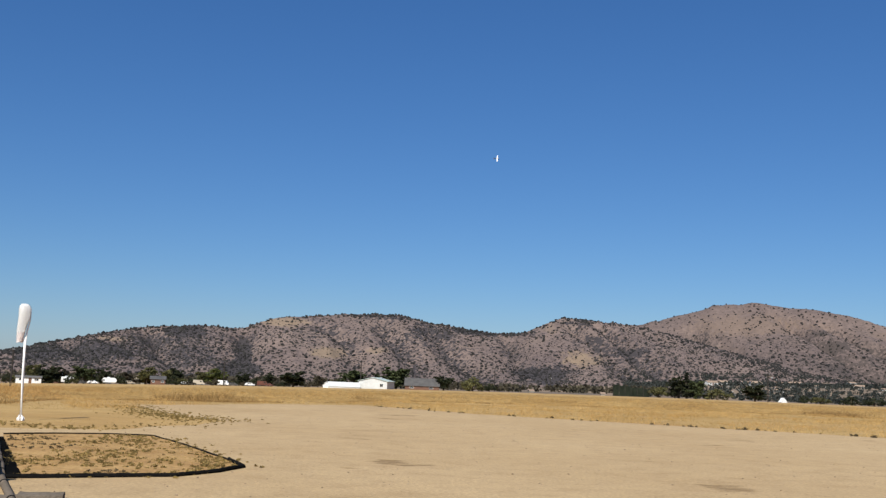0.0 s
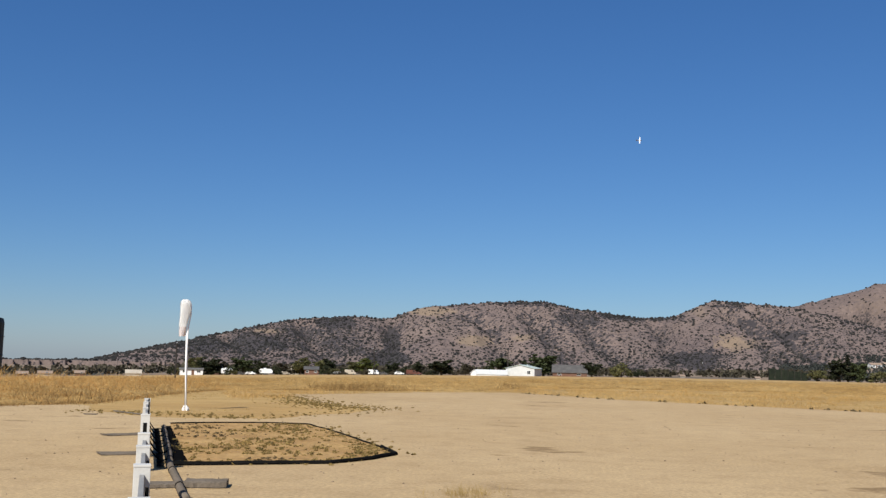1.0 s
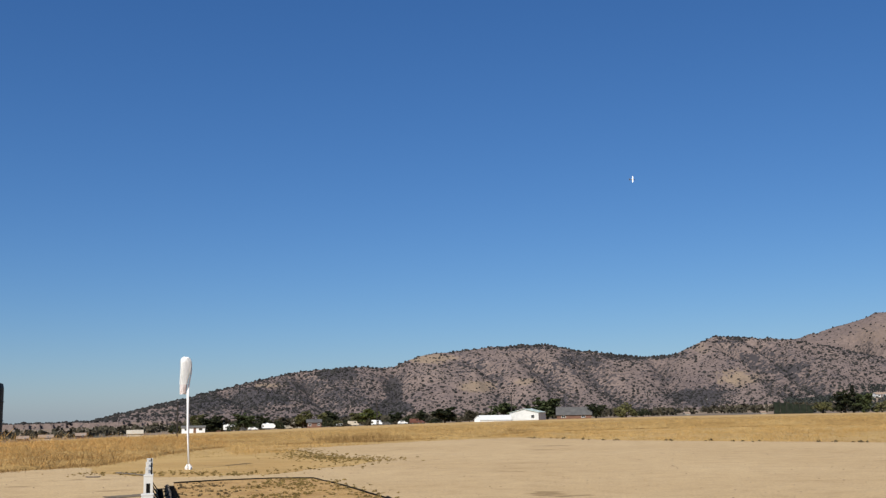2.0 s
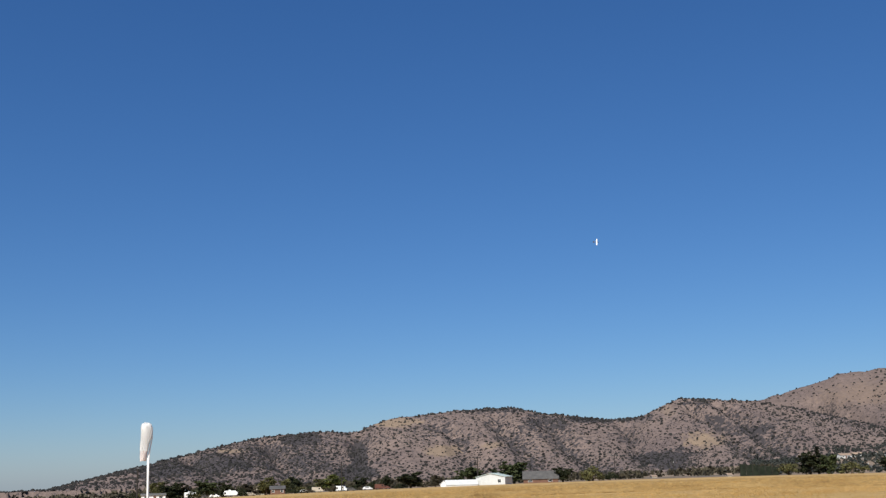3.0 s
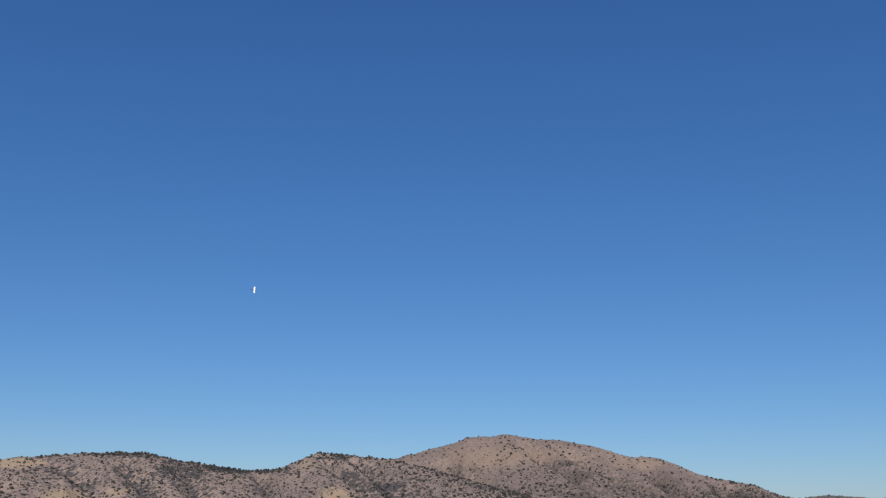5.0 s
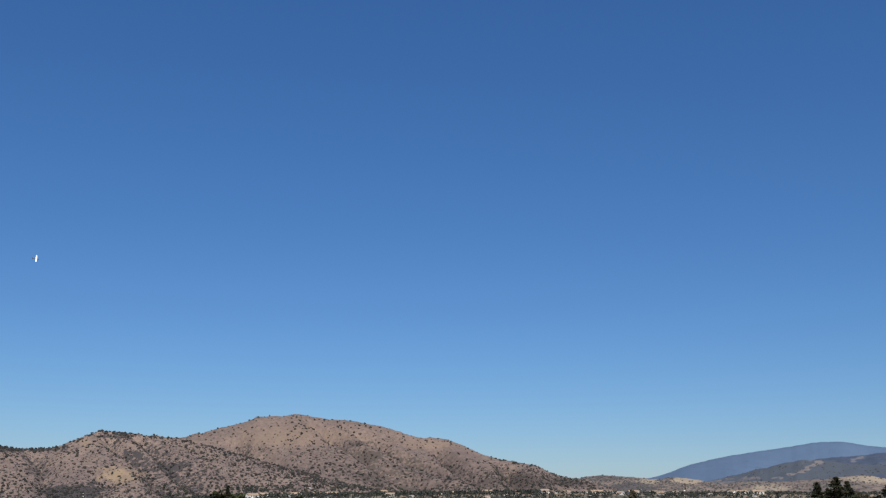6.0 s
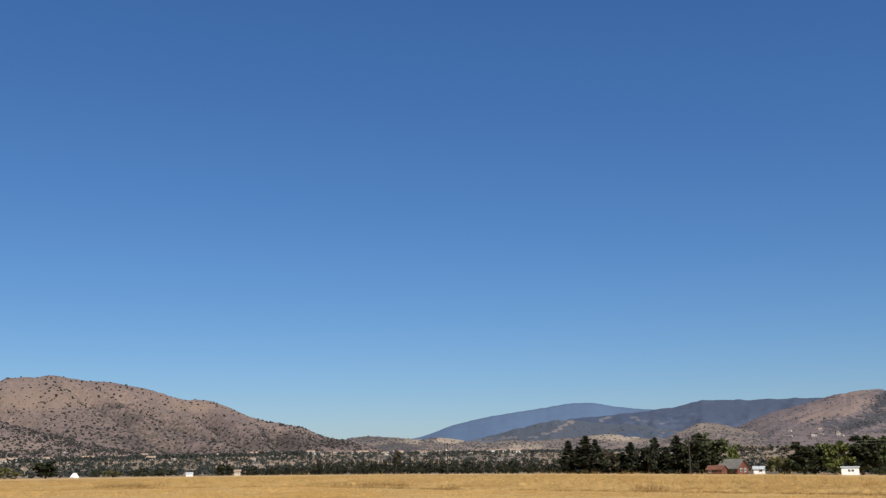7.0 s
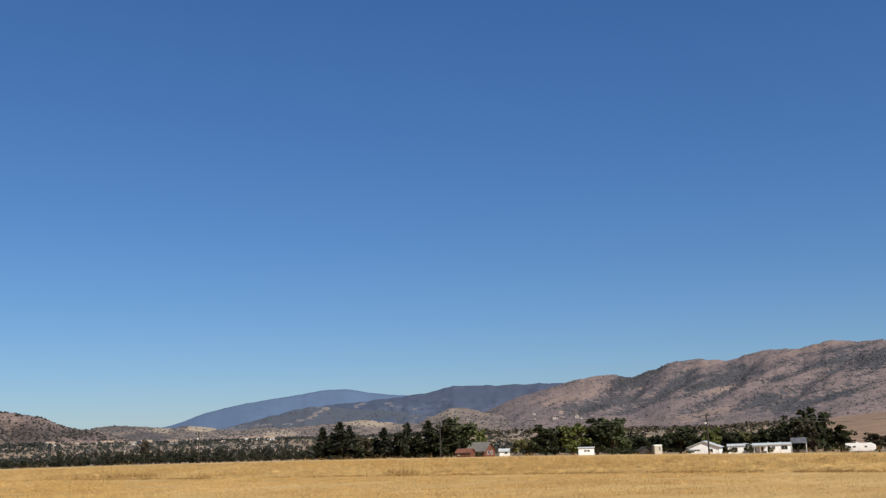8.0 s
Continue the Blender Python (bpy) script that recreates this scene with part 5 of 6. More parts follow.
def gabled(name, az, r, w, depth, eaves, ridge, wall, roof, label, along=True, windows=(), doors=(), turn=0.0, over=0.35, category="house", group="houses beyond the field", sink=0.1):
    """A house w wide towards the camera; along: the ridge runs across the view, so that a roof slope shows, else a gable shows."""
    ob = thing(name, spot(az, r, sink, turn), label, category, group)
    a, b = w / 2, depth / 2
    bm = bmesh.new()
    if along:
        pts = [(-b, 0), (b, 0), (b, eaves), (0, ridge), (-b, eaves)]
        place = lambda s, q: (s * a, q[0], q[1])
    else:
        pts = [(-a, 0), (a, 0), (a, eaves), (0, ridge), (-a, eaves)]
        place = lambda s, q: (q[0], s * b, q[1])
    ends = [[bm.verts.new(place(s, q)) for q in pts] for s in (-1, 1)]
    for e in ends:
        bm.faces.new(e)
    for k in range(5):
        bm.faces.new((ends[0][k], ends[1][k], ends[1][(k + 1) % 5], ends[0][(k + 1) % 5]))
    bmesh.ops.recalc_face_normals(bm, faces=bm.faces)
    part("wall", bm, wall, ob)
    half, long_half = (b, a + over) if along else (a, b + over)
    slope = (ridge - eaves) / half
    for s in (-1, 1):
        bm = bmesh.new()
        q = [(0, ridge + 0.02), (s * (half + over), ridge - slope * (half + over) + 0.02), (s * (half + over), ridge - slope * (half + over) + 0.17), (0, ridge + 0.17)]
        e2 = [[bm.verts.new((t * long_half, v[0], v[1]) if along else (v[0], t * long_half, v[1])) for v in q] for t in (-1, 1)]
        for e in e2:
            bm.faces.new(e)
        for k in range(4):
            bm.faces.new((e2[0][k], e2[1][k], e2[1][(k + 1) % 4], e2[0][(k + 1) % 4]))
        bmesh.ops.recalc_face_normals(bm, faces=bm.faces)
        part("roof", bm, roof, ob)
    for x, z, ww, hh in windows:
        window(ob, x, -b - 0.03, z, ww, hh)
    for x in doors:
        door(ob, x, -b - 0.03)
    return ob


def vents(ob, xs, y, z):
    for x in xs:
        bm = bmesh.new()
        box(bm, x, y, z, 0.7, 0.7, 0.5, 0.06)
        box(bm, x, y, z + 0.32, 0.95, 0.95, 0.14, 0.04)
        part("roof_vent", bm, PALE_ROOF, ob)


def wheel(ob, x, y, z, rad=0.33):
    bm = bmesh.new()
    tube(bm, [(x, y - 0.11, z), (x, y - 0.09, z), (x, y + 0.09, z), (x, y + 0.11, z)], [rad * 0.8, rad, rad, rad * 0.8], 14)
    w = part("wheel", bm, TYRE, ob, "black tyre")
    bm = bmesh.new()
    tube(bm, [(x, y - 0.13, z), (x, y + 0.13, z)], [rad * 0.5, rad * 0.5], 10)
    part("rim", bm, STEEL, w)


def profile_body(bm, pts, y0, y1, bevel=0.06):
    e = [[bm.verts.new((x, y, z)) for x, z in pts] for y in (y0, y1)]
    for q in e:
        bm.faces.new(q)
    n = len(pts)
    for k in range(n):
        bm.faces.new((e[0][k], e[1][k], e[1][(k + 1) % n], e[0][(k + 1) % n]))
    bmesh.ops.recalc_face_normals(bm, faces=bm.faces)
    bmesh.ops.bevel(bm, geom=bm.edges[:], offset=bevel, segments=2, affect="EDGES")


def car(az, r, paint, label, turn=0.0, tall=False):
    ob = thing("van" if tall else "car", spot(az, r, 0.0, turn, (0.82, 0.82, 0.82)), label, "car", "vehicles beyond the field")
    pts = [(-2.2, 0.35), (2.2, 0.35), (2.25, 0.8), (1.3, 1.0), (0.7, 1.5), (-1.3, 1.52), (-2.1, 1.0)] if not tall else [(-2.6, 0.4), (2.6, 0.4), (2.65, 1.1), (1.9, 1.3), (1.4, 2.3), (-2.6, 2.4)]
    bm = bmesh.new()
    profile_body(bm, pts, -0.85, 0.85)
    part("body", bm, paint, ob)
    z, x0, x1 = (1.24, -1.2, 0.75) if not tall else (1.75, 0.4, 1.45)
    for x in np.arange(x0 + 0.4, x1, 0.85):
        bm = bmesh.new()
        box(bm, x, -0.85, z, 0.7, 0.04, 0.34 if not tall else 0.6, 0.015)
        part("side_window", bm, GLASS, ob, "dark glass window")
    for x in (-1.35, 1.35):
        for y in (-0.78, 0.78):
            wheel(ob, x, y, 0.33)


def trailer(name, az, r, length, height, label, win=(), turn=0.0, category="trailer", wheels=True, nose=0.4):
    """A caravan or box trailer seen from its long side."""
    ob = thing(name, spot(az, r, 0.0, turn), label, category, "vehicles beyond the field")
    a = length / 2
    pts = [(-a, 0.55), (a - nose, 0.55), (a, 1.1), (a - 0.1, height - 0.7), (a - nose - 0.3, height), (-a + 0.2, height), (-a, height - 0.2)]
    bm = bmesh.new()
    profile_body(bm, pts, -1.2, 1.2, 0.09)
    part("body", bm, WHITE_WALL, ob)
    for x, w in win:
        window(ob, x, -1.22, height * 0.62, w, 0.62)
    bm = bmesh.new()
    box(bm, -a * 0.2, 0, height + 0.14, 0.9, 0.8, 0.28, 0.06)
    part("roof_unit", bm, WHITE_WALL, ob)
    if wheels:
        for x in (-0.45, 0.45):
            wheel(ob, x - a * 0.1, -1.0, 0.36, 0.36)
            wheel(ob, x - a * 0.1, 1.0, 0.36, 0.36)


def mobile_home(az, r, w, label, wins, doors, wall=WHITE_WALL, roof=PALE_ROOF, turn=0.0, h=2.9, depth=5.0):
    return gabled("mobile_home", az, r, w, depth, h, h + 0.55, wall, roof, label, True, wins, doors, turn, 0.3)


def utility_pole(az, span, label, arms=2, lamp=False):
    """A 10.5 m wooden pole that shows span degrees high."""
    r = 10.5 / math.tan(radians(span))
    ob = thing("utility_pole", spot(az, r, 0.3, (az * 37) % 60 - 30), label, "utility pole", "utility poles")
    bm = bmesh.new()
    tube(bm, [(0, 0, 0), (0.02, 0, 5), (0, 0.02, 10.6)], [0.23, 0.21, 0.17], 9)
    part("pole", bm, POLE_WOOD, ob)
    for k in range(arms):
        z = 10.1 - 1.1 * k
        bm = bmesh.new()
        box(bm, 0, -0.16, z, 2.3, 0.11, 0.13, 0.01)
        arm = part("crossarm", bm, POLE_WOOD, ob)
        for x in (-1.0, -0.4, 0.4, 1.0):
            bm = bmesh.new()
            tube(bm, [(x, -0.16, z + 0.06), (x, -0.16, z + 0.13), (x, -0.16, z + 0.2)], [0.03, 0.06, 0.035], 7)
            part("insulator", bm, STEEL, arm)
    if lamp:
        bm = bmesh.new()
        tube(bm, [(0, -0.15, 8.0), (0, -0.7, 8.2), (0, -1.2, 8.2)], [0.04, 0.04, 0.04], 6)
        box(bm, 0, -1.4, 8.2, 0.45, 0.6, 0.3, 0.05)
        part("street_lamp", bm, WHITE_WALL, ob, "pale lamp head on a short arm")
    return ob


for az, span, lamp in ((-12.01, 1.55, False), (-4.57, 1.55, False), (2.87, 1.36, False), (1.95, 0.95, False), (5.97, 0.85, True), (7.29, 0.85, False), (17.49, 1.56, False), (24.84, 1.18, True),
                       (29.9, 0.9, False), (35.5, 1.0, False), (36.6, 0.9, False), (37.87, 1.72, True), (50.93, 2.05, False), (62.1, 0.95, False), (65.38, 2.2, True)):
    utility_pole(az, span, "tall weathered wooden utility pole with crossarms", 1 if span < 1 else 2, lamp)

ob = thing("post", spot(-22.74, 112, 0.3), "plain dark wooden post standing in tall grass", "post")
bm = bmesh.new()
tube(bm, [(0, 0, 0), (0.01, 0, 2), (0, 0, 4.3), (0, 0, 4.35)], [0.095, 0.09, 0.085, 0.07], 10)
part("shaft", bm, POLE_WOOD, ob)
bm = bmesh.new()
box(bm, 0, 0, 4.37, 0.24, 0.22, 0.08, 0.02)
part("cap", bm, STEEL, ob)

# two sagging wires between the poles on the far side
pole_tops = [bearing(az, 10.5 / math.tan(radians(span))) for az, span in ((50.93, 2.05), (65.38, 2.2), (82.0, 2.1))]
for lift in (9.9, 9.2):
    bm = bmesh.new()
    pts = []
    for a, b in zip(pole_tops, pole_tops[1:]):
        za, zb = (float(ground_z(q.x, q.y)) + lift for q in (a, b))
        pts += [(a.x + (b.x - a.x) * t, a.y + (b.y - a.y) * t, za + (zb - za) * t - 5.2 * t * (1 - t)) for t in np.linspace(0, 0.96, 25)]
    tube(bm, pts, [0.028] * len(pts), 5)
    me = bpy.data.meshes.new("power_line")
    bm.to_mesh(me)
    bm.free()
    me.materials.append(GREY_ROOF)
    tagged(new("power_line", me), "thin sagging power line between wooden poles", "power line", "power lines")

# windbreak of dark mesh panels hung between tall poles
screen = thing("windbreak_screen", spot(10.35, 412, 0.1), "dark green mesh windbreak hung between tall thin poles", "windbreak")
bay = random.Random(21)
for k, high in enumerate((8.2, 5.6, 6.3, 5.2, 6.0, 4.6, 5.0)):
    bm = bmesh.new()
    tube(bm, [(-7.0 + 2.34 * k, 0, 0), (-6.98 + 2.34 * k, 0, high * 0.5), (-7.0 + 2.34 * k + bay.uniform(-0.1, 0.1), 0, high)], [0.11, 0.10, 0.08], 8)
    part("pole", bm, POLE_WOOD, screen)
    if k == 6:
        break
    left, right = 4.75 - 0.22 * k + bay.uniform(-0.3, 0.2), 4.75 - 0.22 * k + bay.uniform(-0.3, 0.2)
    bm = bmesh.new()
    rows = []
    for j in range(9):
        u = j / 8
        top = left + (right - left) * u - 0.28 * math.sin(math.pi * u)
        rows.append([bm.verts.new((-6.92 + 2.34 * k + 2.18 * u, -0.1 + 0.10 * math.sin(5 * u + k) * v, 0.15 + (top - 0.15) * v)) for v in (0, 0.35, 0.7, 1)])
    for a, b in zip(rows, rows[1:]):
        for i in range(3):
            bm.faces.new((a[i], b[i], b[i + 1], a[i + 1]))
    bmesh.ops.solidify(bm, geom=bm.faces[:], thickness=0.03)
    part("panel", bm, SCREEN, screen)

# houses along the far side, from one end of the view to the other
mobile_home(-21.9, 395, 8.4, "long white mobile home under trees", ((-2.5, 1.5, 1.2, 0.8), (2.6, 1.5, 1.2, 0.8)), (0.5,), roof=GREY_ROOF, h=2.1)
gabled("house", -20.6, 420, 4.5, 6, 2.4, 3.8, BROWN_WALL, PALE_ROOF, "small brown house with a pale roof", True, ((1.0, 1.4, 0.9, 0.9),), (-0.8,))
trailer("motor_home", -20.0, 385, 4.2, 2.4, "white motor home parked beside trees", ((-1.2, 0.9), (0.4, 0.9)), 8, "motor home")
car(-19.35, 385, DARK_ROOF, "dark parked car beside the field", 15)
car(-18.75, 388, WHITE_WALL, "white parked car beside the field", -10)
trailer("box_trailer", -17.9, 385, 4.8, 2.2, "long white box trailer parked by dark bushes", ((-2.2, 0.8),), 0)
car(-16.9, 388, CREAM_WALL, "beige parked car beside the field", 20)
gabled("house", -16.4, 410, 4.8, 7, 2.5, 3.9, CREAM_WALL, TAN_ROOF, "small beige house with a tan roof", False, ((0, 1.5, 1.0, 1.0),), ())
gabled("house", -15.45, 395, 5.2, 6, 2.1, 3.1, BROWN_WALL, DARK_ROOF, "low reddish brown house among trees", True, ((-1.6, 1.3, 0.9, 0.8), (1.6, 1.3, 0.9, 0.8)), ())
for az, paint, tall, label in ((-14.0, WHITE_WALL, False, "white parked car by a hedge"), (-13.3, CREAM_WALL, True, "beige van parked by a hedge"), (-12.0, WHITE_WALL, True, "white van parked under a yellow tree"), (-11.5, DARK_ROOF, False, "dark car parked under trees"),
                               (-10.6, WHITE_WALL, False, "white car parked by dark shrubs"), (-9.6, RED_WALL, False, "dull red car parked in dry grass"), (-9.9, RED_WALL, True, "dull red van parked in dry grass")):
    car(az, 390, paint, label, (az * 50) % 40 - 20, tall)
gabled("tent_shed", -5.5, 385, 11.5, 7, 0.6, 2.2, WHITE_WALL, CANVAS, "long low white canvas shelter", True, (), (), 6, 0.2, "shelter")
gabled("shed", -6.45, 385, 2.4, 3, 1.0, 2.2, WHITE_WALL, WHITE_WALL, "small white shed beside the canvas shelter", False, (), (), 0, 0.2, "shed")
barn = gabled("barn", -3.68, 390, 11.2, 9, 2.9, 4.2, CANVAS, BARN_ROOF, "white metal barn with a pale green roof and vents", False, ((3.4, 1.5, 1.2, 1.2),), (), -18, 0.3, "barn")
vents(barn, (-1.6, 1.6), 0.6, 4.05)
gabled("house", -1.15, 400, 13, 9, 1.7, 4.4, BROWN_WALL, DARK_ROOF, "low house with a wide dark roof", True, ((-4, 1.0, 1.4, 0.8), (3.5, 1.0, 1.4, 0.8)), ())
for az, r, w in ((4.9, 480, 2.2), (8.8, 440, 1.8)):
    gabled("house", az, r, w, 4, 0.6, 1.2, CREAM_WALL, TAN_ROOF, "low white outbuilding beyond the field", True, (), (), 10, 0.2)
gabled("tent", 18.23, 400, 2.2, 2.2, 0.3, 1.7, WHITE_WALL, WHITE_WALL, "small white peaked tent in the field", False, (), (), 30, 0.1, "tent")
gabled("house", 24.0, 395, 2.5, 3, 0.9, 1.4, WHITE_WALL, PALE_ROOF, "low white shed at the field edge", True, (), (), 0, 0.15)
gabled("house", 26.5, 400, 2.2, 3, 1.7, 2.2, CREAM_WALL, TAN_ROOF, "small tan stucco house behind shrubs", True, ((0.5, 1.0, 0.5, 0.5),), ())
# red-brown house: a low wing and a taller gable
gabled("house", 52.3, 366, 5.4, 4.6, 1.7, 2.9, RED_WALL, RED_ROOF, "low red brown wing of a wooden house", True, ((-1.6, 1.1, 0.8, 0.7),), (1.5,), -24, 0.35)
gable_house = gabled("house", 53.15, 371, 7.2, 7.6, 2.3, 5.1, RED_WALL, GREY_ROOF, "red brown wooden house with grey gabled roof", True, ((1.9, 1.3, 0.9, 0.9),), (), -30, 0.6)
window(gable_house, 3.63, -1.2, 1.5, 1.0, 1.2, True)
window(gable_house, 3.63, 1.3, 1.5, 1.0, 1.2, True)
gabled("house", 54.45, 400, 4.0, 5, 1.9, 2.8, WHITE_WALL, PALE_ROOF, "small white house behind the wooden house", True, ((0.5, 1.4, 1.0, 0.9),), ())
gabled("shed", 58.9, 365, 5.4, 3.4, 2.5, 2.75, WHITE_WALL, PALE_ROOF, "flat-roofed white shed with two dark windows", True, ((-0.3, 1.6, 0.75, 0.75), (0.75, 1.6, 0.75, 0.75)), (), 0, 0.25, "shed")
gabled("shed", 62.0, 370, 4.6, 4, 1.2, 2.7, POLE_WOOD, POLE_WOOD, "dark low wooden shed with a sagging roof", False, (), (), 20, 0.4, "shed")
gabled("shed", 62.68, 366, 2.7, 2.6, 3.0, 3.15, CREAM_WALL, WHITE_WALL, "tall pale box shed beside a dark shed", True, ((0.5, 1.9, 0.55, 1.3),), (), 20, 0.05, "shed")
gabled("house", 65.2, 370, 10.6, 9, 2.3, 4.3, WHITE_WALL, PALE_ROOF, "white gabled house with a pale roof", False, ((-2.2, 1.4, 2.2, 0.5), (2.4, 1.2, 1.4, 1.2)), (), -8, 0.5)
home = mobile_home(67.95, 372, 20.5, "long white mobile home with a shaded porch", ((-8.0, 1.8, 1.9, 1.1), (-4.4, 1.7, 1.0, 1.0), (3.3, 1.8, 1.0, 1.2), (4.7, 1.8, 1.0, 1.2), (8.2, 1.8, 2.0, 1.3)), (0.9, -1.6), h=2.8)
vents(home, (-4.5, 3.2, 7.0), 0.2, 3.3)
bm = bmesh.new()
box(bm, -0.6, -3.6, 2.62, 6.4, 2.3, 0.12)
part("porch_roof", bm, PALE_ROOF, home)
for x in (-3.6, -1.6, 0.4, 2.4):
    bm = bmesh.new()
    box(bm, x, -4.6, 1.3, 0.14, 0.14, 2.6)
    part("porch_post", bm, WHITE_WALL, home)
bm = bmesh.new()
box(bm, -0.6, -4.6, 0.45, 6.0, 0.06, 0.9)
part("porch_rail", bm, DARK_ROOF, home, "dark porch railing")
carport = thing("carport", spot(69.95, 385, 0.1), "grey pitched carport roof on posts beside a mobile home", "carport", "houses beyond the field")
for side in (-1, 1):
    bm = bmesh.new()
    q = [(-2.7, side * 2.6, 3.5), (2.7, side * 2.6, 3.5), (2.7, 0, 5.4), (-2.7, 0, 5.4)]
    bm.faces.new([bm.verts.new(v) for v in (q if side < 0 else q[::-1])])
    bmesh.ops.solidify(bm, geom=bm.faces[:], thickness=0.14)
    part("roof", bm, STEEL, carport)
    bm = bmesh.new()
    g = [(side * 2.45 + d, y, z) for d in (-0.05, 0.05) for y, z in ((-2.4, 3.55), (2.4, 3.55), (0, 5.05))]
    v = [bm.verts.new(p) for p in g]
    for f in ((0, 1, 2), (5, 4, 3), (0, 3, 4, 1), (1, 4, 5, 2), (2, 5, 3, 0)):
        bm.faces.new([v[k] for k in f])
    bmesh.ops.recalc_face_normals(bm, faces=bm.faces)
    part("gable", bm, GREY_ROOF, carport)
    for y in (-2.4, 2.4):
        bm = bmesh.new()
        box(bm, side * 2.45, y, 1.75, 0.16, 0.16, 3.5)
        part("post", bm, WHITE_WALL, carport)
bm = bmesh.new()
box(bm, 0, 2.3, 0.6, 4.8, 0.1, 1.2)
part("back_wall", bm, DARK_ROOF, carport, "low dark boarded back wall")
trailer("travel_trailer", 72.93, 375, 9.6, 3.2, "white travel trailer parked under trees", ((-3.5, 0.95), (-2.0, 0.95), (1.6, 0.7)), 0, "travel trailer", nose=1.1)
for az, r, w, top in ((67.45, 362, 0.45, -0.45), (68.5, 364, 0.3, -0.72), (66.6, 364, 0.5, -0.7), (64.4, 364, 0.4, -0.75), (72.2, 368, 0.5, -0.75), (53.0, 362, 0.35, -0.5), (60.3, 366, 0.9, -0.55), (61.2, 370, 0.8, -0.6)):
    plant("bush", "dark", az, w, top, r)
brush = random.Random(19)
for k in range(34):      # garden bushes and small trees round the houses
    az = -23.0 + 0.43 * k + brush.uniform(-0.15, 0.15)
    plant("bush", brush.choice(("dark", "olive", "brown", "dark")), az, brush.uniform(0.35, 0.75), brush.uniform(-0.62, -0.2), brush.choice((402, 404, 378)), k % 2)
for az, r, w, top, kind in ((-18.2, 400, 0.7, 0.0, "dark"), (-17.15, 401, 0.8, -0.1, "brown"), (-15.0, 404, 0.7, 0.1, "olive"), (-13.2, 402, 0.8, 0.05, "olive"), (-20.4, 403, 0.7, -0.1, "brown"), (-9.6, 403, 0.6, 0.1, "dark"), (-6.9, 402, 0.6, 0.1, "brown")):
    plant("round", kind, az, w, top, r)
# at the other end, past the windsock
gabled("house", -24.9, 330, 4.6, 5, 0.9, 1.9, CREAM_WALL, CREAM_WALL, "low cream shelter in tall grass", True, (), (), 0, 0.2, "shelter")
for az, r, w, wall in ((-30.4, 430, 4, BROWN_WALL), (-29.3, 430, 5, CREAM_WALL), (-27.6, 430, 3.5, BROWN_WALL)):
    gabled("house", az, r, w, 7, 1.2, 2.1, wall, TAN_ROOF, "low drab house beyond the tall grass", True, ((0.8, 1.3, 0.9, 0.8),), ())


def water_tank(az, r, rad, top):
    ob = thing("water_tank", spot(az, r, 0.2), "tall dark green water tank behind tall grass", "water tank")
    h = EYE + r * math.tan(radians(top)) - ob.matrix_world.translation.z
    bm = bmesh.new()
    tube(bm, [(0, 0, 0), (0, 0, h * 0.5), (0, 0, h - 0.3), (0, 0, h - 0.05), (0, 0, h)], [rad, rad * 1.005, rad, rad * 0.97, rad * 0.9], 28)
    part("shell", bm, TANK_GREEN, ob, smooth=False)
    bm = bmesh.new()
    tube(bm, [(0, 0, h), (0, 0, h + 0.12), (0, 0, h + 0.15)], [0.35, 0.35, 0.25], 14)
    part("lid", bm, TANK_GREEN, ob)
    for k in range(3):
        bm = bmesh.new()
        ring = [(rad * 1.012 * math.cos(a), rad * 1.012 * math.sin(a), h * (0.25 + 0.25 * k)) for a in np.linspace(0, math.tau, 33)]
        tube(bm, ring, [0.03] * 33, 6, False)
        part("hoop_band", bm, TANK_GREEN, ob)


water_tank(-33.0, 66, 1.85, 1.76)


# model aeroplane, banked, high over the field
def model_plane():
    p = bearing(2.59, 225 * math.cos(radians(12.44)), EYE + 225 * math.sin(radians(12.44)))
    ob = thing("model_aeroplane", Matrix.Translation(p) @ pose(0, 0, 0, 78, 4, 6), "white radio-controlled model aeroplane banking in flight", "model aeroplane")
    bm = bmesh.new()
    tube(bm, [(0.55, 0, 0), (0.45, 0, 0), (0.25, 0, 0.02), (-0.2, 0, 0.02), (-0.7, 0, 0.03)], [0.03, 0.075, 0.09, 0.075, 0.025], 12)
    part("fuselage", bm, DARK_ROOF, ob, "dark slender fuselage", True)
    for s in (-1, 1):
        bm = bmesh.new()
        pts = [(0.24, 0.0), (0.18, 0.72), (0.02, 0.74), (-0.06, 0.0)]
        e = [[bm.verts.new((x, s * y, 0.06 + z + 0.05 * y)) for x, y in pts] for z in (0.0, 0.03)]
        for q in e:
            bm.faces.new(q)
        for k in range(4):
            bm.faces.new((e[0][k], e[1][k], e[1][(k + 1) % 4], e[0][(k + 1) % 4]))
        bmesh.ops.recalc_face_normals(bm, faces=bm.faces)
        part("wing", bm, CLOTH, ob, "white wing")
    bm = bmesh.new()
    box(bm, -0.62, 0, 0.04, 0.14, 0.5, 0.015, 0.004)
    part("tailplane", bm, DARK_ROOF, ob)
    bm = bmesh.new()
    box(bm, -0.63, 0, 0.13, 0.14, 0.014, 0.2, 0.004)
    part("fin", bm, DARK_ROOF, ob)
    bm = bmesh.new()
    box(bm, 0.57, 0, 0, 0.012, 0.03, 0.28, 0.004)
    part("propeller", bm, BLACK, ob)


model_plane()

TOWN_WALL = plain("sunlit_town_stucco", (0.25, 0.235, 0.21), (0.34, 0.32, 0.29))
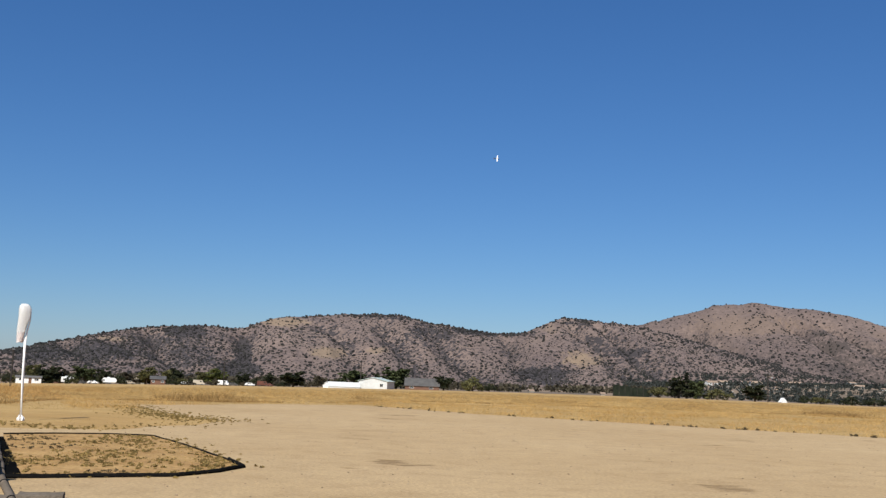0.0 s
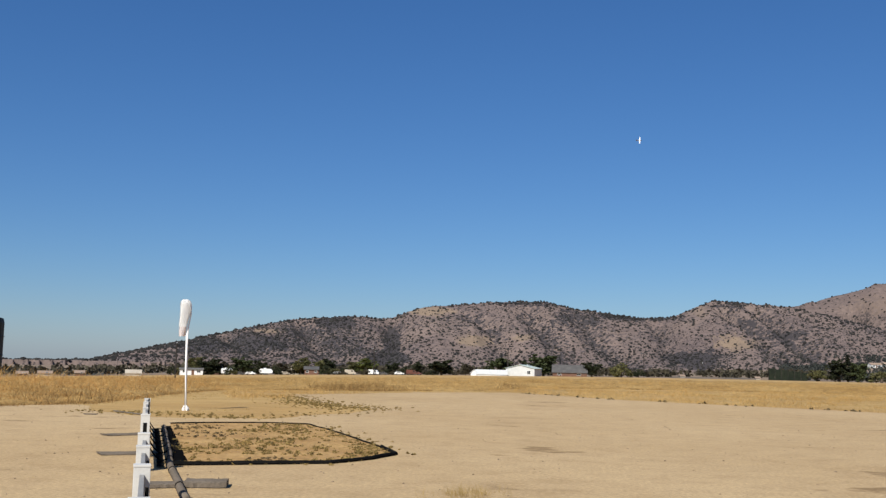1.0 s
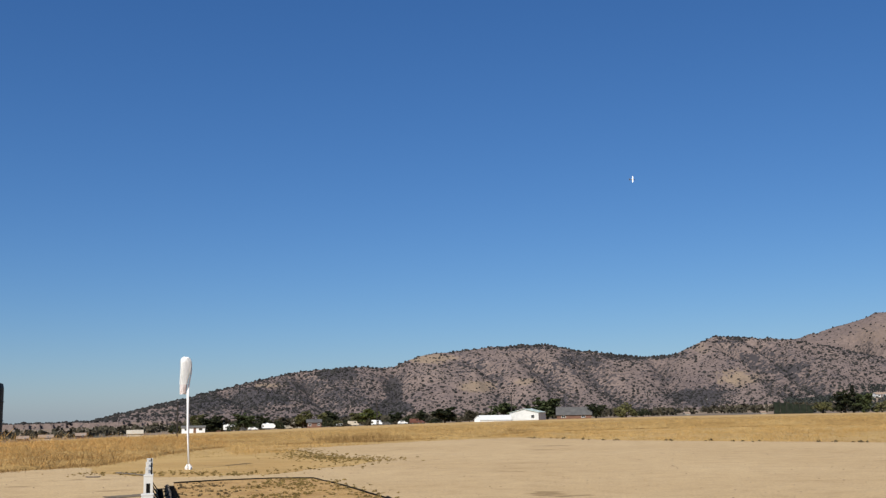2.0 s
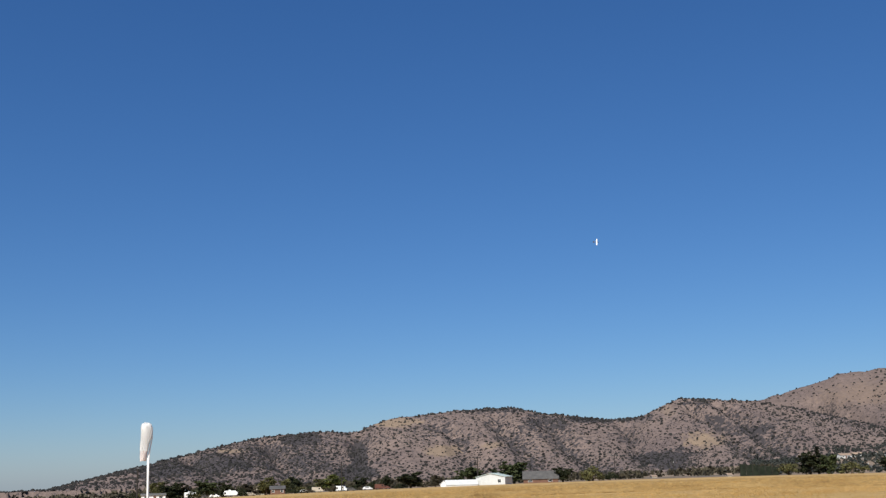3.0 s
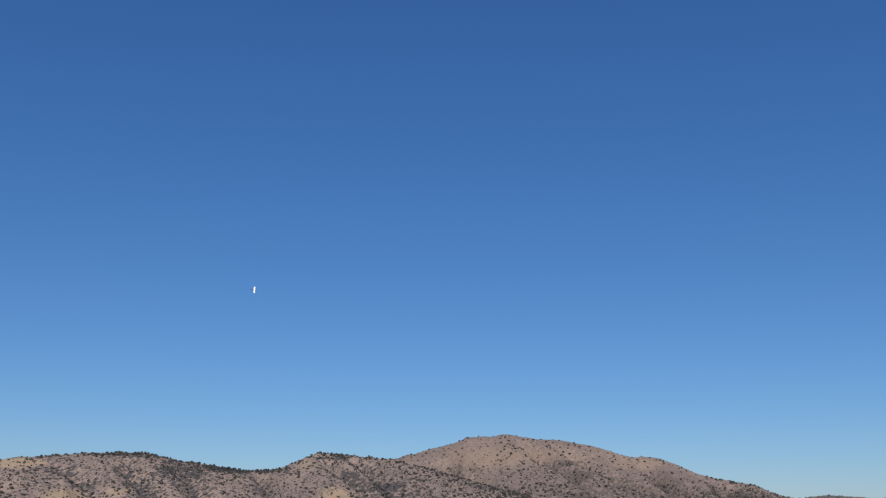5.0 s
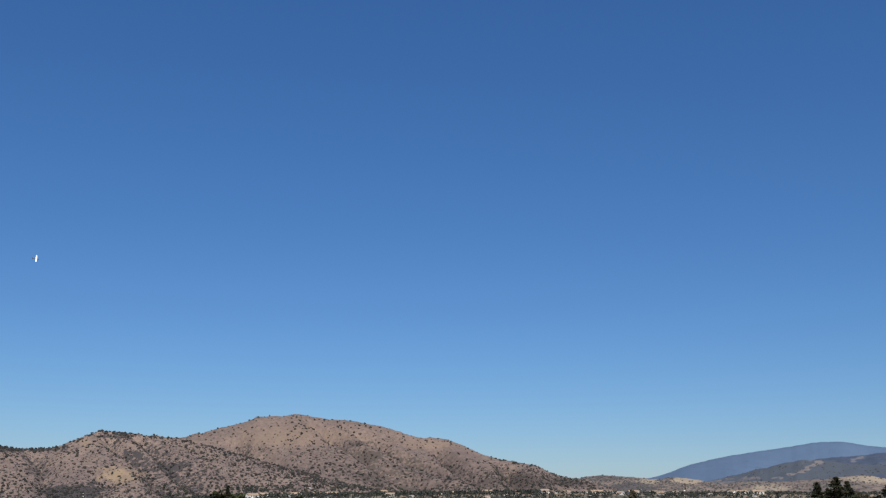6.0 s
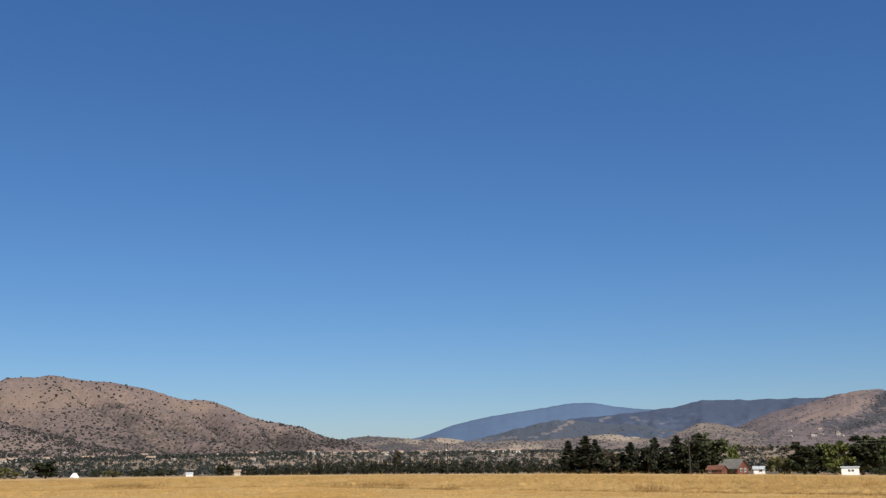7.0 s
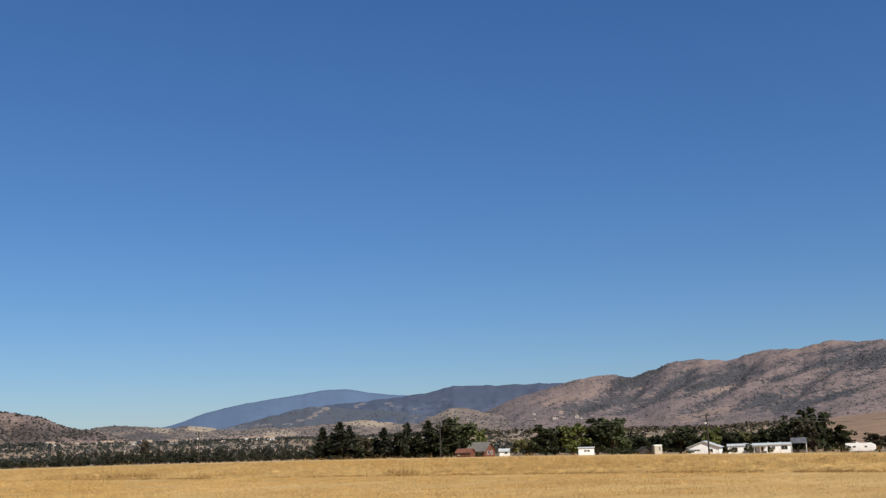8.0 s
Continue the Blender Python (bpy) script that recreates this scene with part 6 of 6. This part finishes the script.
# bluish green leaves, tinted with the haze of the distance
LEAVES["town"] = leaf_mat("hazed_town_leaves", (0.026, 0.031, 0.027), (0.052, 0.055, 0.045))

# ---- valley: woods and the town at the foot of the hills ----
def woods(name, az0, az1, r0, r1, count, size, seed, label, material, thresh=0.0, limit=0.72):
    rng = np.random.RandomState(seed)
    az, r = rng.uniform(az0, az1, count), rng.uniform(r0, r1, count)
    x, y = r * np.sin(np.radians(az)), r * np.cos(np.radians(az))
    ok = (fbm(x / 60 + seed, y / 60, 3) > thresh) & (land_z(x, y) < EYE + np.hypot(x, y) * math.tan(radians(limit)))
    x, y = x[ok], y[ok]
    base = np.stack([x, y, land_z(x, y)], -1)
    n, leaves = len(x), 14
    rad = size * rng.uniform(0.55, 1.2, n)
    d = rng.normal(0, 1, (n, leaves, 3))
    d /= np.linalg.norm(d, axis=2)[..., None]
    d *= rng.uniform(0.6, 1.05, (n, leaves, 1))
    P = base[:, None, :] + d * rad[:, None, None] * [1, 1, 0.85] + np.stack([0 * rad, 0 * rad, rad * 0.75], -1)[:, None, :]
    u = rng.normal(0, 1, (n, leaves, 3))
    v = np.cross(u, rng.normal(0, 1, (n, leaves, 3)))
    u, v = (q / np.linalg.norm(q, axis=2)[..., None] * rad[:, None, None] * 0.40 for q in (u, v))
    V = np.stack([P - u, P + v, P + u, P - v], 2).reshape(-1, 3)
    ob = new(name, quick_mesh(name, V, np.arange(len(V)).reshape(-1, 4), material, False, 4))
    return tagged(ob, label, "woods", kind="stuff")


woods("valley_woods", -36, 14, 450, 660, 1500, 2.1, 51, "dark trees and shrubs at the foot of the hill", LEAVES["brown"], 0.45)
woods("valley_woods", 10, 34, 440, 1000, 1900, 1.45, 52, "dark trees among the houses of the valley town", LEAVES["town"], 0.30)
woods("valley_woods", 10, 30, 1000, 2000, 4600, 2.4, 53, "far dark trees in the valley town", LEAVES["town"], 0.28, 0.9)
woods("valley_woods", 34, 56, 440, 1000, 1900, 1.45, 56, "scattered trees on the edge of the town", LEAVES["town"], 0.36)
woods("valley_woods", 30, 54, 1000, 1800, 2000, 1.8, 57, "far trees on the tan flats of the valley", LEAVES["town"], 0.42)
woods("valley_woods", 56, 71.6, 450, 620, 560, 3.2, 54, "belt of dark trees behind the white houses", LEAVES["dark"], 0.2)
woods("valley_woods", 52, 71, 700, 1600, 900, 3.2, 55, "scattered far trees on the tan fields", LEAVES["brown"], 0.5)

rng = random.Random(77)
TOWN = []
for wall, roof, label in ((CANVAS, TAN_ROOF, "far white house in the valley town"), (TOWN_WALL, TAN_ROOF, "far cream house with a tan roof"), (TOWN_WALL, DARK_ROOF, "far pale house with a dark roof"), (TOWN_WALL, GREY_ROOF, "far pale house in the valley town")):
    TOWN.append(gabled("house", 20 + 3 * len(TOWN), 1250 + 60 * len(TOWN), 8, 6, 2.6, 4.0, wall, roof, label, True, ((-2, 1.5, 1.2, 1.0), (2, 1.5, 1.2, 1.0)), (0,), 10, group="houses of the valley town"))
for k in range(140):
    az, r = rng.uniform(15, 48), rng.uniform(560, 1700)
    at = bearing(az, r)
    if land_z(np.array([at.x]), np.array([at.y]))[0] > EYE + r * math.tan(radians(0.8)):
        continue
    s = rng.uniform(0.35, 0.7) * min(1, 0.35 + r / 2600)
    copy_thing(rng.choice(TOWN), spot(az, r, 0.1, rng.uniform(-60, 60), (s * rng.uniform(0.8, 1.5), s, s)))
for k in range(70):
    az, r = rng.uniform(53, 66), rng.uniform(1200, 2000)
    at = bearing(az, r)
    if land_z(np.array([at.x]), np.array([at.y]))[0] > EYE + r * math.tan(radians(0.7)):
        continue
    s = rng.uniform(0.6, 1.1)
    copy_thing(rng.choice(TOWN), spot(az, r, 0.1, rng.uniform(-60, 60), (s, s, s)))
# brighter white houses among the dark trees at the foot of the hills
for k in range(60):
    az, r = rng.uniform(13.5, 42), rng.uniform(1000, 1700)
    at = bearing(az, r)
    if land_z(np.array([at.x]), np.array([at.y]))[0] < EYE + r * math.tan(radians(0.62)):
        s = rng.uniform(0.75, 1.2)
        copy_thing(TOWN[0], spot(az, r, 0.1, rng.uniform(-40, 40), (s * rng.uniform(0.9, 1.6), s, s)))
# pale houses on the lower slope of the tan mountainside
placed = 0
while placed < 12:
    az, r = rng.uniform(56.0, 59.4), rng.uniform(1850, 2600)
    at = bearing(az, r)
    el = math.degrees(math.atan2(land_z(np.array([at.x]), np.array([at.y]))[0] - EYE, r))
    if 0.95 < el < 1.45:
        s = rng.uniform(0.7, 1.15)
        copy_thing(TOWN[placed % 2], spot(az, r, 0.1, rng.uniform(-40, 40), (s, s, s)))
        placed += 1
